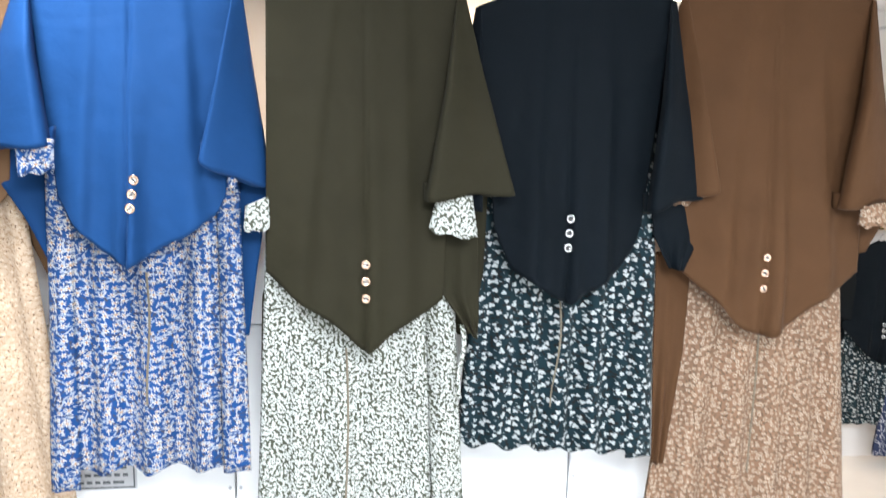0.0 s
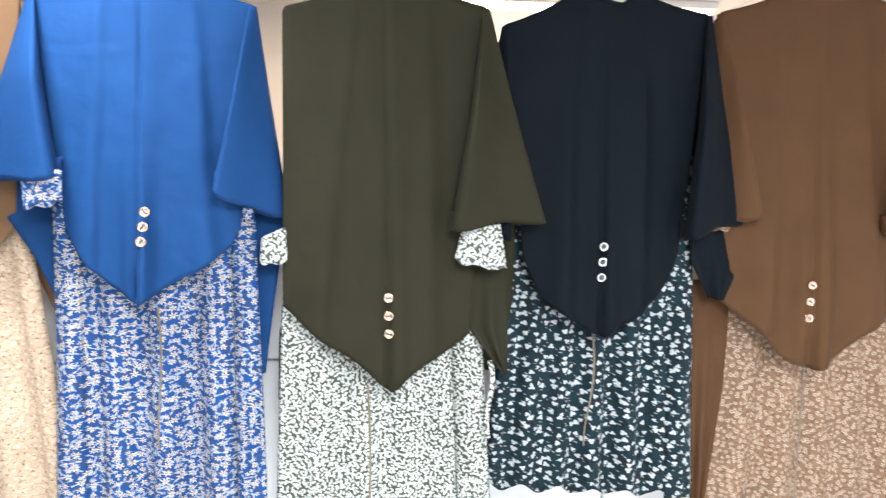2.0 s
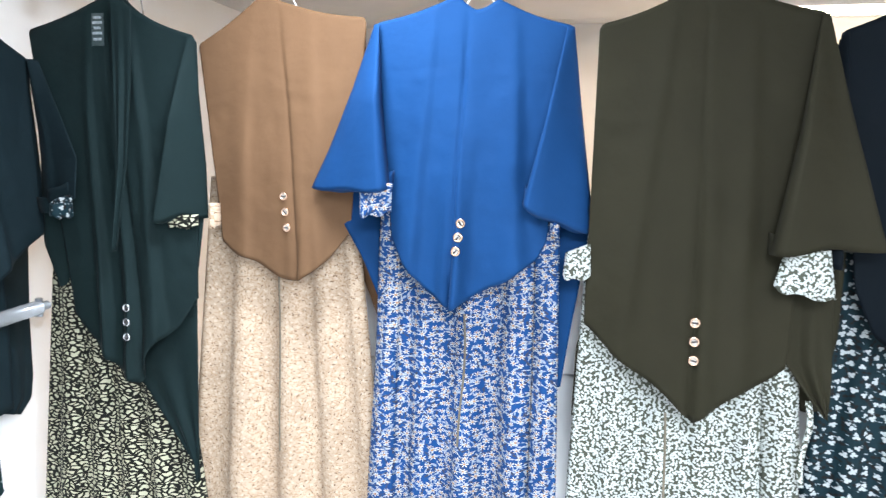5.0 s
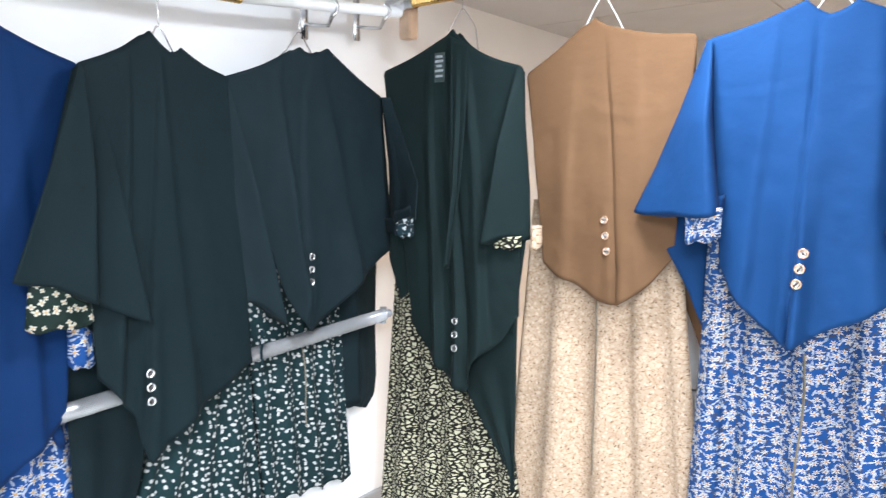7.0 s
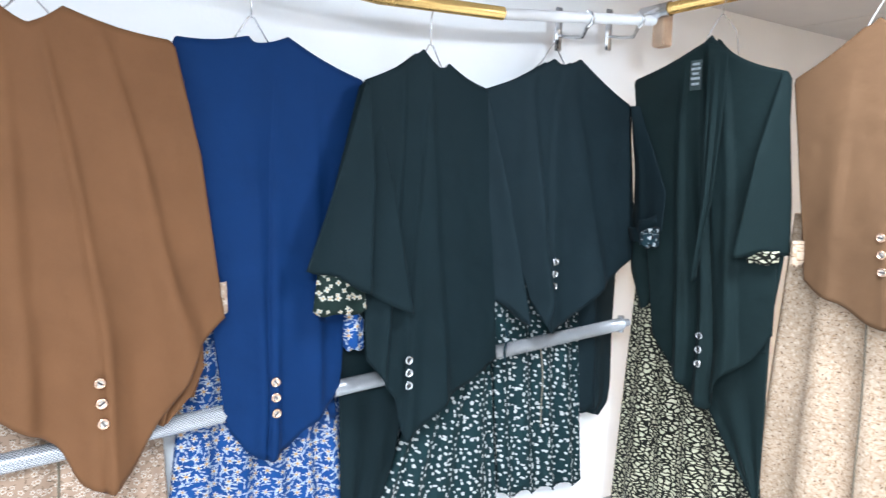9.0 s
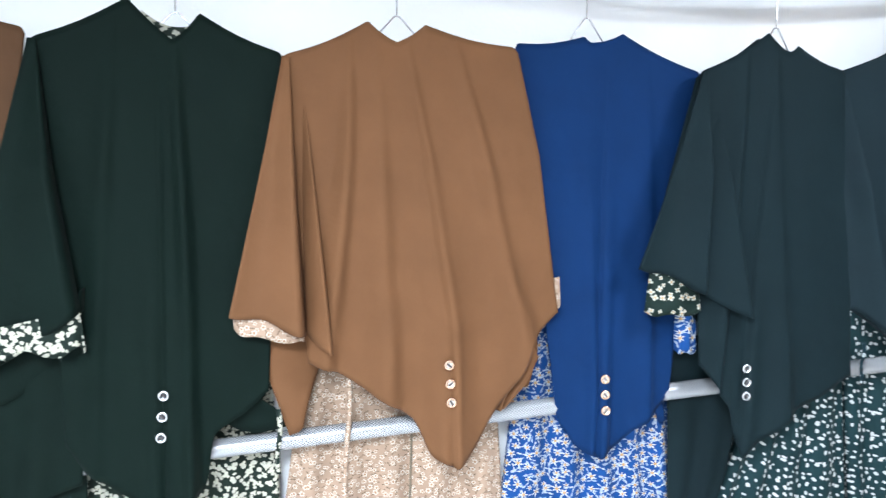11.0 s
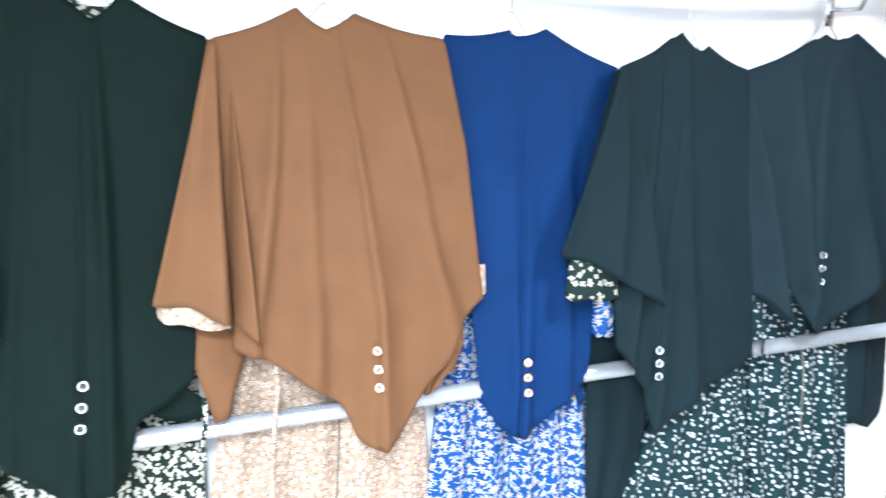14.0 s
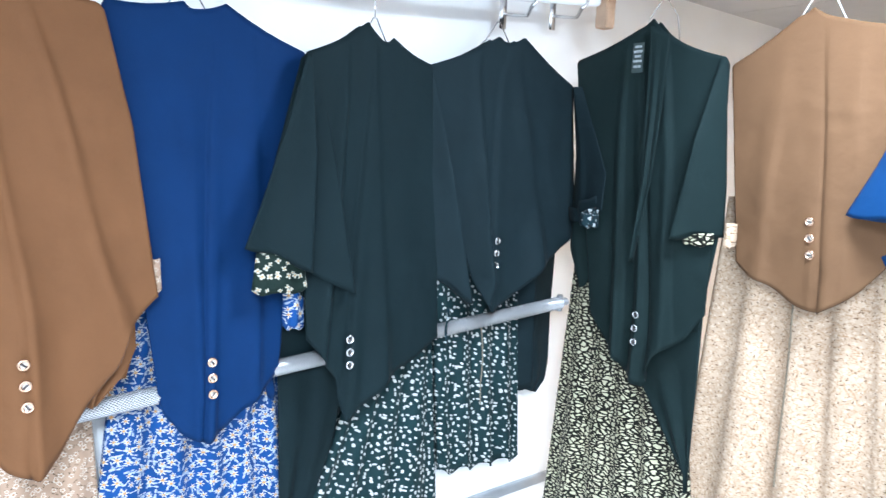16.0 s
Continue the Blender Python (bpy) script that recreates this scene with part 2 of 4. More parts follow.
GREY_PRINT = printed("grey_speckle_print", (0.06, 0.07, 0.065), [
    ((0.38, 0.40, 0.37), 80, 2, 0.45, 0.2, 2, (0.0, 0.0), 1.1, 1.0, 1.0)])
NAVY_PRINT = printed("navy_leaf_print", (0.025, 0.04, 0.10), [
    ((0.42, 0.43, 0.48), 50, 2, 0.6, 0.06, 4, (0.0, 0.0), 1.3, 0.3, 1.0)])

PALE_LINING = printed("pale_teal_lining", (0.30, 0.42, 0.43), [((0.48, 0.55, 0.55), 50, 2, 0.30, 0.45, 1.0, (0.0, 0.0), 1.2, 0.3, 0.85)])
WALL_WHITE = plain("white_wall_paint", (0.86, 0.865, 0.87), 0.7, vary=0.05, scale=2.5, bump=0.1, bump_scale=120)
BACK_WHITE = plain("off_white_wall_paint", (0.74, 0.72, 0.70), 0.7, vary=0.06, scale=2.0, bump=0.1, bump_scale=100)
TILE_WHITE = plain("ceiling_tile", (0.66, 0.66, 0.68), 0.85, vary=0.07, scale=3, bump=0.3, bump_scale=220)
TILE_GAP = plain("tile_gap", (0.12, 0.11, 0.11), 0.8, vary=0.1)
FLOOR_MAT = plain("floor_tile", (0.66, 0.65, 0.63), 0.35, vary=0.1, scale=3)
GOLD = plain("gold_lacquer", (0.62, 0.40, 0.14), 0.26, 0.8, vary=0.06, scale=5, bump=0.04)
WHITE_METAL = plain("white_enamel", (0.78, 0.79, 0.80), 0.35, 0.0, vary=0.06, scale=20, bump=0.05)
CHROME = plain("steel_wire", (0.72, 0.73, 0.75), 0.22, 1.0, vary=0.1, scale=30, bump=0)
WHITE_WIRE = plain("white_coated_wire", (0.78, 0.78, 0.78), 0.4, 0.2, vary=0.05, bump=0)
GREY_STEEL = plain("grey_slotted_steel", (0.42, 0.44, 0.47), 0.42, 0.6, vary=0.12, scale=16)
SHELF_WHITE = plain("white_shelf_board", (0.80, 0.81, 0.82), 0.4, vary=0.05, scale=4)
WOOD = plain("pine_batten", (0.46, 0.26, 0.10), 0.5, vary=0.3, scale=12)
BLOCK_WOOD = plain("raw_wood_block", (0.52, 0.36, 0.25), 0.6, vary=0.2, scale=25)
PEARL = plain("pearl_button", (0.62, 0.56, 0.49), 0.2, 0.1, vary=0.2, scale=120, bump=0)
ROSE = plain("rose_gold_rim", (0.72, 0.48, 0.34), 0.22, 0.9, vary=0.1, bump=0)
SILVER = plain("silver_rim", (0.66, 0.66, 0.66), 0.2, 0.95, vary=0.1, bump=0)
STEEL_FACE = plain("dark_button_face", (0.10, 0.11, 0.115), 0.25, 0.6, vary=0.3, scale=150, bump=0)
DARK = plain("dark_enamel", (0.05, 0.04, 0.04), 0.3, vary=0.2, bump=0)
ZIP = plain("zip_tape", (0.17, 0.14, 0.10), 0.5, 0.2, vary=0.2, bump=0)
PAPER = plain("grey_paper", (0.52, 0.53, 0.55), 0.7, vary=0.06)
TAG_PRINT = plain("tag_print", (0.27, 0.30, 0.31), 0.4, vary=0.5, scale=160, bump=0)
INK = plain("ink", (0.10, 0.11, 0.12), 0.7, vary=0.1, bump=0)
LABEL = plain("clear_tag", (0.022, 0.036, 0.036), 0.3, vary=0.3, scale=90, bump=0)


def lattice():
    """White tube wrapped in a diamond mesh."""
    m, nt, b = nodes_of("white_lattice_tube")
    co = object_coord(nt)
    sep = nt.nodes.new("ShaderNodeSeparateXYZ")
    nt.links.new(co, sep.inputs[0])
    around = math_node(nt, "MULTIPLY", math_node(nt, "ARCTAN2", sep.outputs[2], sep.outputs[1]), 0.023)
    waves = []
    for sign in (1, -1):
        s = math_node(nt, "MULTIPLY_ADD", around, sign * 430.0, math_node(nt, "MULTIPLY", sep.outputs[0], 430.0))
        waves.append(math_node(nt, "ABSOLUTE", math_node(nt, "SINE", s)))
    hole = math_node(nt, "MULTIPLY", waves[0], waves[1])
    r = nt.nodes.new("ShaderNodeMapRange")
    r.inputs[1].default_value, r.inputs[2].default_value = 0.25, 0.5
    nt.links.new(hole, r.inputs[0])
    nt.links.new(mix_col(nt, r.outputs[0], (0.66, 0.67, 0.69), (0.16, 0.17, 0.18)), b.inputs["Base Color"])
    b.inputs["Roughness"].default_value, b.inputs["Metallic"].default_value = 0.26, 0.55
    inv = math_node(nt, "SUBTRACT", 1.0, r.outputs[0])
    bump_on(nt, b, inv, 0.6, 0.002)
    return m


LATTICE = lattice()

# ---- building helpers ----


def part(name, bm, material, parent=None, label=""):
    me = bpy.data.meshes.new(name)
    bm.to_mesh(me)
    bm.free()
    for mat in material if isinstance(material, (list, tuple)) else (material,):
        me.materials.append(mat)
    ob = new(name, me)
    if parent is not None:
        ob.parent = parent
    if label:
        ob["label"] = label
    return ob


def smooth(ob):
    for p in ob.data.polygons:
        p.use_smooth = True
    return ob


def box(bm, x0, x1, y0, y1, z0, z1, bevel=0.0):
    m = Matrix.LocRotScale(((x0 + x1) / 2, (y0 + y1) / 2, (z0 + z1) / 2), None, (x1 - x0, y1 - y0, z1 - z0))
    r = bmesh.ops.create_cube(bm, size=1, matrix=m)
    if bevel:
        edges = list({e for v in r["verts"] for e in v.link_edges})
        bmesh.ops.bevel(bm, geom=edges, offset=bevel, segments=2, affect="EDGES")


def tube(bm, pts, radius, sides=10, caps=True):
    """A round bar along pts; radius is a number or one for each point."""
    rings = []
    pts = [Vector(p) for p in pts]
    for i, p in enumerate(pts):
        d = (pts[min(i + 1, len(pts) - 1)] - pts[max(i - 1, 0)]).normalized()
        side = d.cross(Vector((0, 0, 1)))
        if side.length < 0.05:
            side = d.cross(Vector((0, 1, 0)))
        side.normalize()
        up = side.cross(d)
        r = radius if isinstance(radius, (int, float)) else radius[i]
        rings.append([bm.verts.new(p + r * (math.cos(a) * side + math.sin(a) * up))
                      for a in (2 * math.pi * k / sides for k in range(sides))])
    for a, b in zip(rings, rings[1:]):
        for k in range(sides):
            bm.faces.new((a[k], a[(k + 1) % sides], b[(k + 1) % sides], b[k]))
    if caps:
        bm.faces.new(rings[0])
        bm.faces.new(rings[-1][::-1])


def lerp_path(pts, z):
    """x on a polyline of (x, z), top to bottom, at height z."""
    for (xa, za), (xb, zb) in zip(pts, pts[1:]):
        if z >= zb or (xb, zb) == pts[-1]:
            f = 0 if abs(za - zb) < 1e-6 else (za - z) / (za - zb)
            f = max(0.0, min(1.0, f))
            return xa + (xb - xa) * f
    return pts[-1][0]


def lerp_at(pts, s):
    for (sa, za), (sb, zb) in zip(pts, pts[1:]):
        if s <= sb:
            return za + (zb - za) * (s - sa) / max(sb - sa, 1e-6)
    return pts[-1][1]


def sheet(nx, ny, place):
    """A grid of cloth: place(s, t) gives the point for s across and t down."""
    bm = bmesh.new()
    grid = [[bm.verts.new(place(i / nx, j / ny)) for i in range(nx + 1)] for j in range(ny + 1)]
    for j in range(ny):
        for i in range(nx):
            bm.faces.new((grid[j][i], grid[j + 1][i], grid[j + 1][i + 1], grid[j][i + 1]))
    return bm


def cloth_part(name, bm, material, parent, label="", thick=0.0025):
    ob = smooth(part(name, bm, material, parent, label))
    mod = ob.modifiers.new("thickness", "SOLIDIFY")
    mod.thickness, mod.offset = thick, 0.0
    return ob


def hump(x):
    return math.exp(-x * x)


DZ = 0.2
R_PLANE, L_PLANE = 1.665, -1.615


def frame_of(side, u, z, out=0.0):
    """The pose of something hung on the R or the L row at u along it, facing into the aisle."""
    if side == "R":
        return pose(u, R_PLANE - out, z + DZ)
    return pose(L_PLANE + out, u, z + DZ, 0, 0, 90)


def button(parent, x, z, y, rim, tilt):
    bm = bmesh.new()
    prof = [(0.0, 0.0035), (0.0058, 0.003), (0.0066, 0.0046), (0.0086, 0.0052), (0.0104, 0.0036), (0.0108, 0.0012), (0.0100, 0.0)]
    n = 20
    rows_ = [[bm.verts.new((x + r * math.cos(2 * math.pi * k / n), y - h, z + r * math.sin(2 * math.pi * k / n))) for k in range(n)] if r else None
             for r, h in prof]
    centre = bm.verts.new((x, y - prof[0][1], z))
    for k in range(n):
        bm.faces.new((centre, rows_[1][(k + 1) % n], rows_[1][k]))
    for a, b in list(zip(rows_, rows_[1:]))[1:]:
        for k in range(n):
            f = bm.faces.new((a[k], a[(k + 1) % n], b[(k + 1) % n], b[k]))
            f.material_index = 1
    before = set(bm.faces)
    m = pose(x, y - 0.0042, z, 0, tilt, 0) @ Matrix.Diagonal((0.0105, 0.0018, 0.0034, 1))
    bmesh.ops.create_cube(bm, size=1, matrix=m)
    for f in bm.faces:
        if f not in before:
            f.material_index = 2
    bmesh.ops.recalc_face_normals(bm, faces=bm.faces)
    smooth(part("button", bm, (STEEL_FACE if rim is SILVER else PEARL, rim, DARK), parent, "round dark button with a silver rim" if rim is SILVER else "round pearl button with a metal rim"))


def make_hanger(side, u, z, out, lift, spread, mat, label, tilt=0.0, reach=0.18):
    """Wire hanger: hook over the bar, two sloping arms under the cloth."""
    thing = new("hanger")
    thing.matrix_world = frame_of(side, u, z, out - 0.012) @ pose(0, 0, 0, 0, tilt, 0)
    apex = min(0.04, 0.6 * lift)
    bm = bmesh.new()
    hook = [(0.0, 0, apex)] + [(0.0, 0, apex + (lift - apex) * k / 4) for k in range(1, 4)]
    hook += [(0.0 + 0.021 * math.sin(a), 0.021 * (1 - math.cos(a)) * 0.3, lift + 0.021 * math.sin(a) + 0.0)
             for a in (0.5, 1.1, 1.7)]
    tube(bm, hook, 0.0016, 6)
    smooth(part("hook", bm, mat, thing))
    bm = bmesh.new()
    arm = [(-reach, 0, -0.115), (-spread, 0, -0.012), (-0.005, 0, apex - 0.002), (0.005, 0, apex - 0.002), (spread, 0, -0.012), (reach, 0, -0.115)]
    tube(bm, arm, 0.0018, 6)
    tube(bm, [(-reach, 0, -0.115), (0, 0, -0.12), (reach, 0, -0.115)], 0.0018, 6)
    smooth(part("shoulder_wire", bm, mat, thing))
    return tagged(thing, label, "hanger", "garment hangers")


THREAD = {m.name: plain(m.name + "_thread", c, 0.8, vary=0.2, bump=0) for m, c in (
    (TAN, (0.06, 0.03, 0.02)), (BROWN, (0.05, 0.022, 0.012)), (COCOA, (0.045, 0.022, 0.012)), (MOCHA, (0.06, 0.034, 0.018)), (BLUE, (0.004, 0.03, 0.11)))}


def make_cape(side, q, mat, label, rim, out=0.0, round_=1.15, folds=(), pleat=0.012, sway=0.0, collar=None, crease=0.0, seed=1, curl=0.04, droop=0.16, hang=2, behind=0.0, seam_depth=1.0,
              hem_line=None, right_side=None, drapes=()):
    """Batwing cape on a hanger: front with a pointed hem, back, sleeves, placket, buttons. q holds its corners (along the row, height)."""
    rnd = random.Random(seed)
    curls = curl if isinstance(curl, tuple) else (curl, curl)
    u0, z0 = q["NC"]
    o = {k: (v[0] - u0, v[1] - z0) for k, v in q.items()}
    thing = new("cape")
    thing.matrix_world = frame_of(side, u0, z0, out)
    sl, sr, nl, nc, nr = o["SL"], o["SR"], o["NL"], o["NC"], o["NR"]
    span = sr[0] - sl[0]
    bl, tip, br = o["BL"], o["T"], o["BR"]
    st = (tip[0] - bl[0]) / (br[0] - bl[0])
    ph = rnd.uniform(0, 6)

    def soft(a, b, sag):
        return [(a[0] + (b[0] - a[0]) * f, a[1] + (b[1] - a[1]) * f + sag * math.sin(math.pi * f)) for f in (0, .12, .3, .5, .7, .88)]

    top_pts = [((x - sl[0]) / span, z) for x, z in [(sl[0], sl[1] - 0.012), (sl[0] + 0.003, sl[1] - 0.004)]
               + soft((sl[0] + 0.010, sl[1]), nl, -0.007) + soft(nl, nc, -0.004) + soft(nc, nr, -0.004)
               + soft(nr, (sr[0] - 0.010, sr[1]), -0.007) + [(sr[0] - 0.010, sr[1]), (sr[0] - 0.003, sr[1] - 0.004), (sr[0], sr[1] - 0.012)]]
    left = [(sl[0], sl[1]), ((sl[0] + bl[0]) / 2 + sway, (sl[1] + bl[1]) / 2), bl]
    right = [(sr[0], sr[1]), ((sr[0] + br[0]) / 2 + sway, (sr[1] + br[1]) / 2), br]

    if right_side:
        right = [(u - u0, z - z0) for u, z in right_side]
    edge = [(u - u0, z - z0) for u, z in hem_line or ()]
    edge = [((x - lerp_path(left, z)) / (lerp_path(right, z) - lerp_path(left, z)), z) for x, z in edge]
    if edge:
        edge[0], edge[-1] = (0.0, edge[0][1]), (1.0, edge[-1][1])

    def hem(s):
        if edge:
            return sum(lerp_at(edge, min(1, max(0, s + d))) for d in (-0.012, 0, 0.012)) / 3 + 0.002 * math.sin(23 * s + ph)
        if s < st:
            e, f = bl, (st - s) / st
        else:
            e, f = br, (s - st) / (1 - st)
        return tip[1] + (e[1] - tip[1]) * f ** round_ + 0.004 * math.sin(17 * s + ph)

    def depth(x, z, s, t):
        v = 0.020 + 0.022 * (1 - (2 * s - 1) ** 2) * (0.4 + 0.6 * t)
        for c, wd, am in folds:
            mid = 0.5 + (c - 0.5) * (0.55 + 0.45 * t)
            rise = t ** 0.7 * (0.8 + 0.6 * noise.noise((3 * t, c * 9, seed)))
            off = s - mid - 0.015 * math.sin(4 * t + 9 * c)
            v += 1.25 * am * rise * hump(off / (wd * (0.5 + 0.5 * t) * (0.55 if off > 0 else 1.15)))
        v += 0.010 * noise.noise((x * 5 + seed, z * 2.2, seed * 1.7)) + 0.004 * noise.noise((x * 13, z * 6 + seed, 3.1)) * min(1, 3 * t)
        seam = st + (0.5 - st) * (1 - t) ** 1.2
        v += pleat * max(0, t - 0.3) * (hump((s - seam - 0.05) / 0.045) + 0.8 * hump((s - seam + 0.05) / 0.045))
        step = max(-1.0, min(1.0, (s - seam) / 0.007))
        v += 0.0032 * seam_depth * (1 + 14 * max(0, t - 0.86)) * step * hump((s - seam) / 0.07) * min(1, t * 4)
        v -= 0.0045 * seam_depth * hump((s - seam) / 0.012) * min(1, t * 3)
        v += 0.0016 * noise.noise((x * 30, z * 30, seed)) * min(1, 3 * t)
        if crease:
            v += 0.0016 * math.copysign(1, t - crease) * hump((t - crease) / 0.022) * (0.6 + 0.4 * math.sin(9 * s + ph))
        return v

    def front(s, t):
        zt, zb = lerp_at(top_pts, s), hem(s)
        z = zt + (zb - zt) * t
        xl, xr = lerp_path(left, z), lerp_path(right, z)
        x = xl + (xr - xl) * s
        return (x, -depth(x, z, s, t), z)

    panel = cloth_part("front_panel", sheet(84, 60, front), mat, thing)
    bm = bmesh.new()
    tube(bm, [front(k / 60, 1.0) for k in range(61)], 0.0012, 5)
    smooth(part("hem_stitching", bm, THREAD.get(mat.name, mat), panel))

    # back of the cape, seen beside and under the front
    wl, wr = o.get("WLo", bl), o.get("WRo", br)
    kl, kr = o.get("BKL", (bl[0], bl[1] + 0.05)), o.get("BKR", (br[0], br[1] + 0.05))
    tuck = [0.045 if -0.1 < c_ < 0 else 0.008 for c_ in curls]
    bleft = [(sl[0] + 0.005, sl[1]), (wl[0] + tuck[0], wl[1] + 0.004), ((wl[0] * 0.35 + kl[0] * 0.65), wl[1] * 0.45 + kl[1] * 0.55), kl]
    bright = [(sr[0] - 0.005, sr[1]), (wr[0] - tuck[1], wr[1] + 0.004), ((wr[0] * 0.35 + kr[0] * 0.65), wr[1] * 0.45 + kr[1] * 0.55), kr]

    def back(s, t):
        zt = lerp_at(top_pts, s) - 0.004
        mid = max(kl[1], kr[1]) + 0.10
        zb = mid + (kl[1] - mid) * min(1, max(0, 1.35 - s / droop)) + (kr[1] - mid) * min(1, max(0, 1.35 - (1 - s) / droop)) + 0.006 * math.sin(26 * s)
        z = zt + (zb - zt) * t
        xl, xr = lerp_path(bleft, z), lerp_path(bright, z)
        y = -0.004 + behind * min(1, 2 * t) + 0.080 * math.sin(math.pi * s) ** hang * min(1, 0.1 + 1.6 * t) + 0.006 * math.sin(14 * s + ph) * t
        return (xl + (xr - xl) * s, y, z)

    cloth_part("back_panel", sheet(48, 36, back), mat, thing)

    # sleeves: a flap from the shoulder down to the wing's hem, folded over the front
    for curl_, s0, wo, wi, sg in ((curls[0], sl, o.get("WLo"), o.get("WLi"), 1), (curls[1], sr, o.get("WRo"), o.get("WRi"), -1)):
        if wo is None or wi is None:
            continue
        inner = [(s0[0] + sg * 0.012, s0[1] - 0.004), (s0[0] + sg * 0.012 + (wi[0] - s0[0] - sg * 0.012) * 0.42, (s0[1] + wi[1]) / 2), wi]
        outer = [(s0[0], s0[1] - 0.008), (s0[0] + (wo[0] - s0[0]) * 0.36, s0[1] + (wo[1] - s0[1]) * 0.4), (s0[0] + (wo[0] - s0[0]) * 0.78, s0[1] + (wo[1] - s0[1]) * 0.8), wo]

        def wing(s, t, inner=inner, outer=outer, s0=s0, wo=wo, wi=wi, curl_=curl_):
            zt = s0[1] - 0.006
            zb = wi[1] + (wo[1] - wi[1]) * s + 0.006 * math.sin(math.pi * s) * (1 if wi[1] < wo[1] else -1) - 0.004 * math.sin(9 * s)
            z = zt + (zb - zt) * t
            xi, xo = lerp_path(inner, z), lerp_path(outer, z)
            v = 0.030 + 0.045 * min(1, t * 2.2) * (1 - s) ** 0.8 - curl_ * s ** (3 if abs(curl_) < 0.1 else 1) * min(1, 0.15 + 1.2 * t) + 0.008 * t * math.sin(5.5 * s + 1.0) + 0.010 * t
            if s < 0.08:
                v -= 0.030 * min(1, t * 2.2) * (1 - s / 0.08) ** 2
            return (xi + (xo - xi) * s, -v, z)

        bm = sheet(26, 40, wing)
        slv = cloth_part("sleeve", bm, mat, thing)
        bm = bmesh.new()
        tube(bm, [wing(k / 24, 1.0) for k in range(25)], 0.0012, 5)
        smooth(part("sleeve_stitching", bm, THREAD.get(mat.name, mat), slv))
        # return of the sleeve behind, so that the hem opens like a tube
        def inside(s, t, wing=wing, wo=wo, wi=wi):
            a = wing(s, 1.0)
            drop = 0.012 * math.sin(math.pi * s)
            return (a[0] + (wi[0] - a[0]) * 0.3 * t, a[1] + 0.004 + (0.026 + 0.02 * math.sin(math.pi * s)) * t, a[2] - drop * t + 0.10 * max(0, t - 0.6))

        cloth_part("sleeve_lining", sheet(20, 8, inside), mat, slv)

    if "F" in o:
        fi, fo = o["F"], o["WLi"]
        base = (sl[0] + 0.03, sl[1] - 0.01)

        def flap(s, t):
            zt = base[1]
            zb = fi[1] + (fo[1] - fi[1]) * s ** 1.3
            z = zt + (zb - zt) * t
            f = (zt - z) / (zt - zb)
            xi = base[0] + (fi[0] - base[0]) * f ** 0.9
            xo = base[0] + (fo[0] - base[0]) * f
            v = 0.008 + 0.058 * t ** 0.7 * (1 - s) ** 0.5 + 0.012 * t
            if s < 0.1:
                v -= 0.022 * t * (1 - s / 0.1) ** 2
            return (xi + (xo - xi) * s, -v, z)

        cloth_part("draped_fold", sheet(20, 36, flap), mat, thing)
    for k, (lo, hi, d0, d1) in enumerate(drapes):
        lo, hi = ([(u - u0, z - z0) for u, z in side_] for side_ in (lo, hi))

        def hang_down(s, t, lo=lo, hi=hi, d0=d0, d1=d1):
            za, zb = lo[0][1] + (lo[-1][1] - lo[0][1]) * t, hi[0][1] + (hi[-1][1] - hi[0][1]) * t
            xa, xb = lerp_path(lo, za), lerp_path(hi, zb)
            ripple = 0.010 * math.sin(11 * s + ph) * t * math.sin(math.pi * min(1, s + 0.08))
            return (xa + (xb - xa) * s, -(d0 + (d1 - d0) * t + ripple), za + (zb - za) * s)

        fall = cloth_part("draped_fold", sheet(26, 44, hang_down), mat, thing)
        bm = bmesh.new()
        tube(bm, [hang_down(n_ / 26, 1.0) for n_ in range(27)], 0.0012, 5)
        smooth(part("fold_hem", bm, THREAD.get(mat.name, mat), fall))
    if collar is not None:
        def back_neck(s, t):
            x = nl[0] * 0.8 + (nr[0] - nl[0]) * 0.8 * s
            z = nl[1] + (nr[1] - nl[1]) * s - 0.012 - 0.03 * t - 0.018 * math.sin(math.pi * s)
            return (x, 0.018 - 0.012 * math.cos(math.pi * (s - 0.5)), z)

        cloth_part("neck_facing", sheet(14, 4, back_neck), collar, thing, "printed fabric facing inside the neck")

    b1, b3 = o["b1"], o["b3"]
    for k in range(3):
        x, z = b1[0] + (b3[0] - b1[0]) * k / 2, b1[1] + (b3[1] - b1[1]) * k / 2
        xl, xr = lerp_path(left, z), lerp_path(right, z)
        s = (x - xl) / (xr - xl)
        zt, zb = lerp_at(top_pts, s), hem(s)
        y = min(front(s + ds, (z - zt) / (zb - zt))[1] for ds in (-0.025, -0.012, 0, 0.012, 0.025))
        button(panel, x, z, y + 0.0005, rim, rnd.uniform(-60, 60))
    return tagged(thing, label, "cape", "hanging capes")


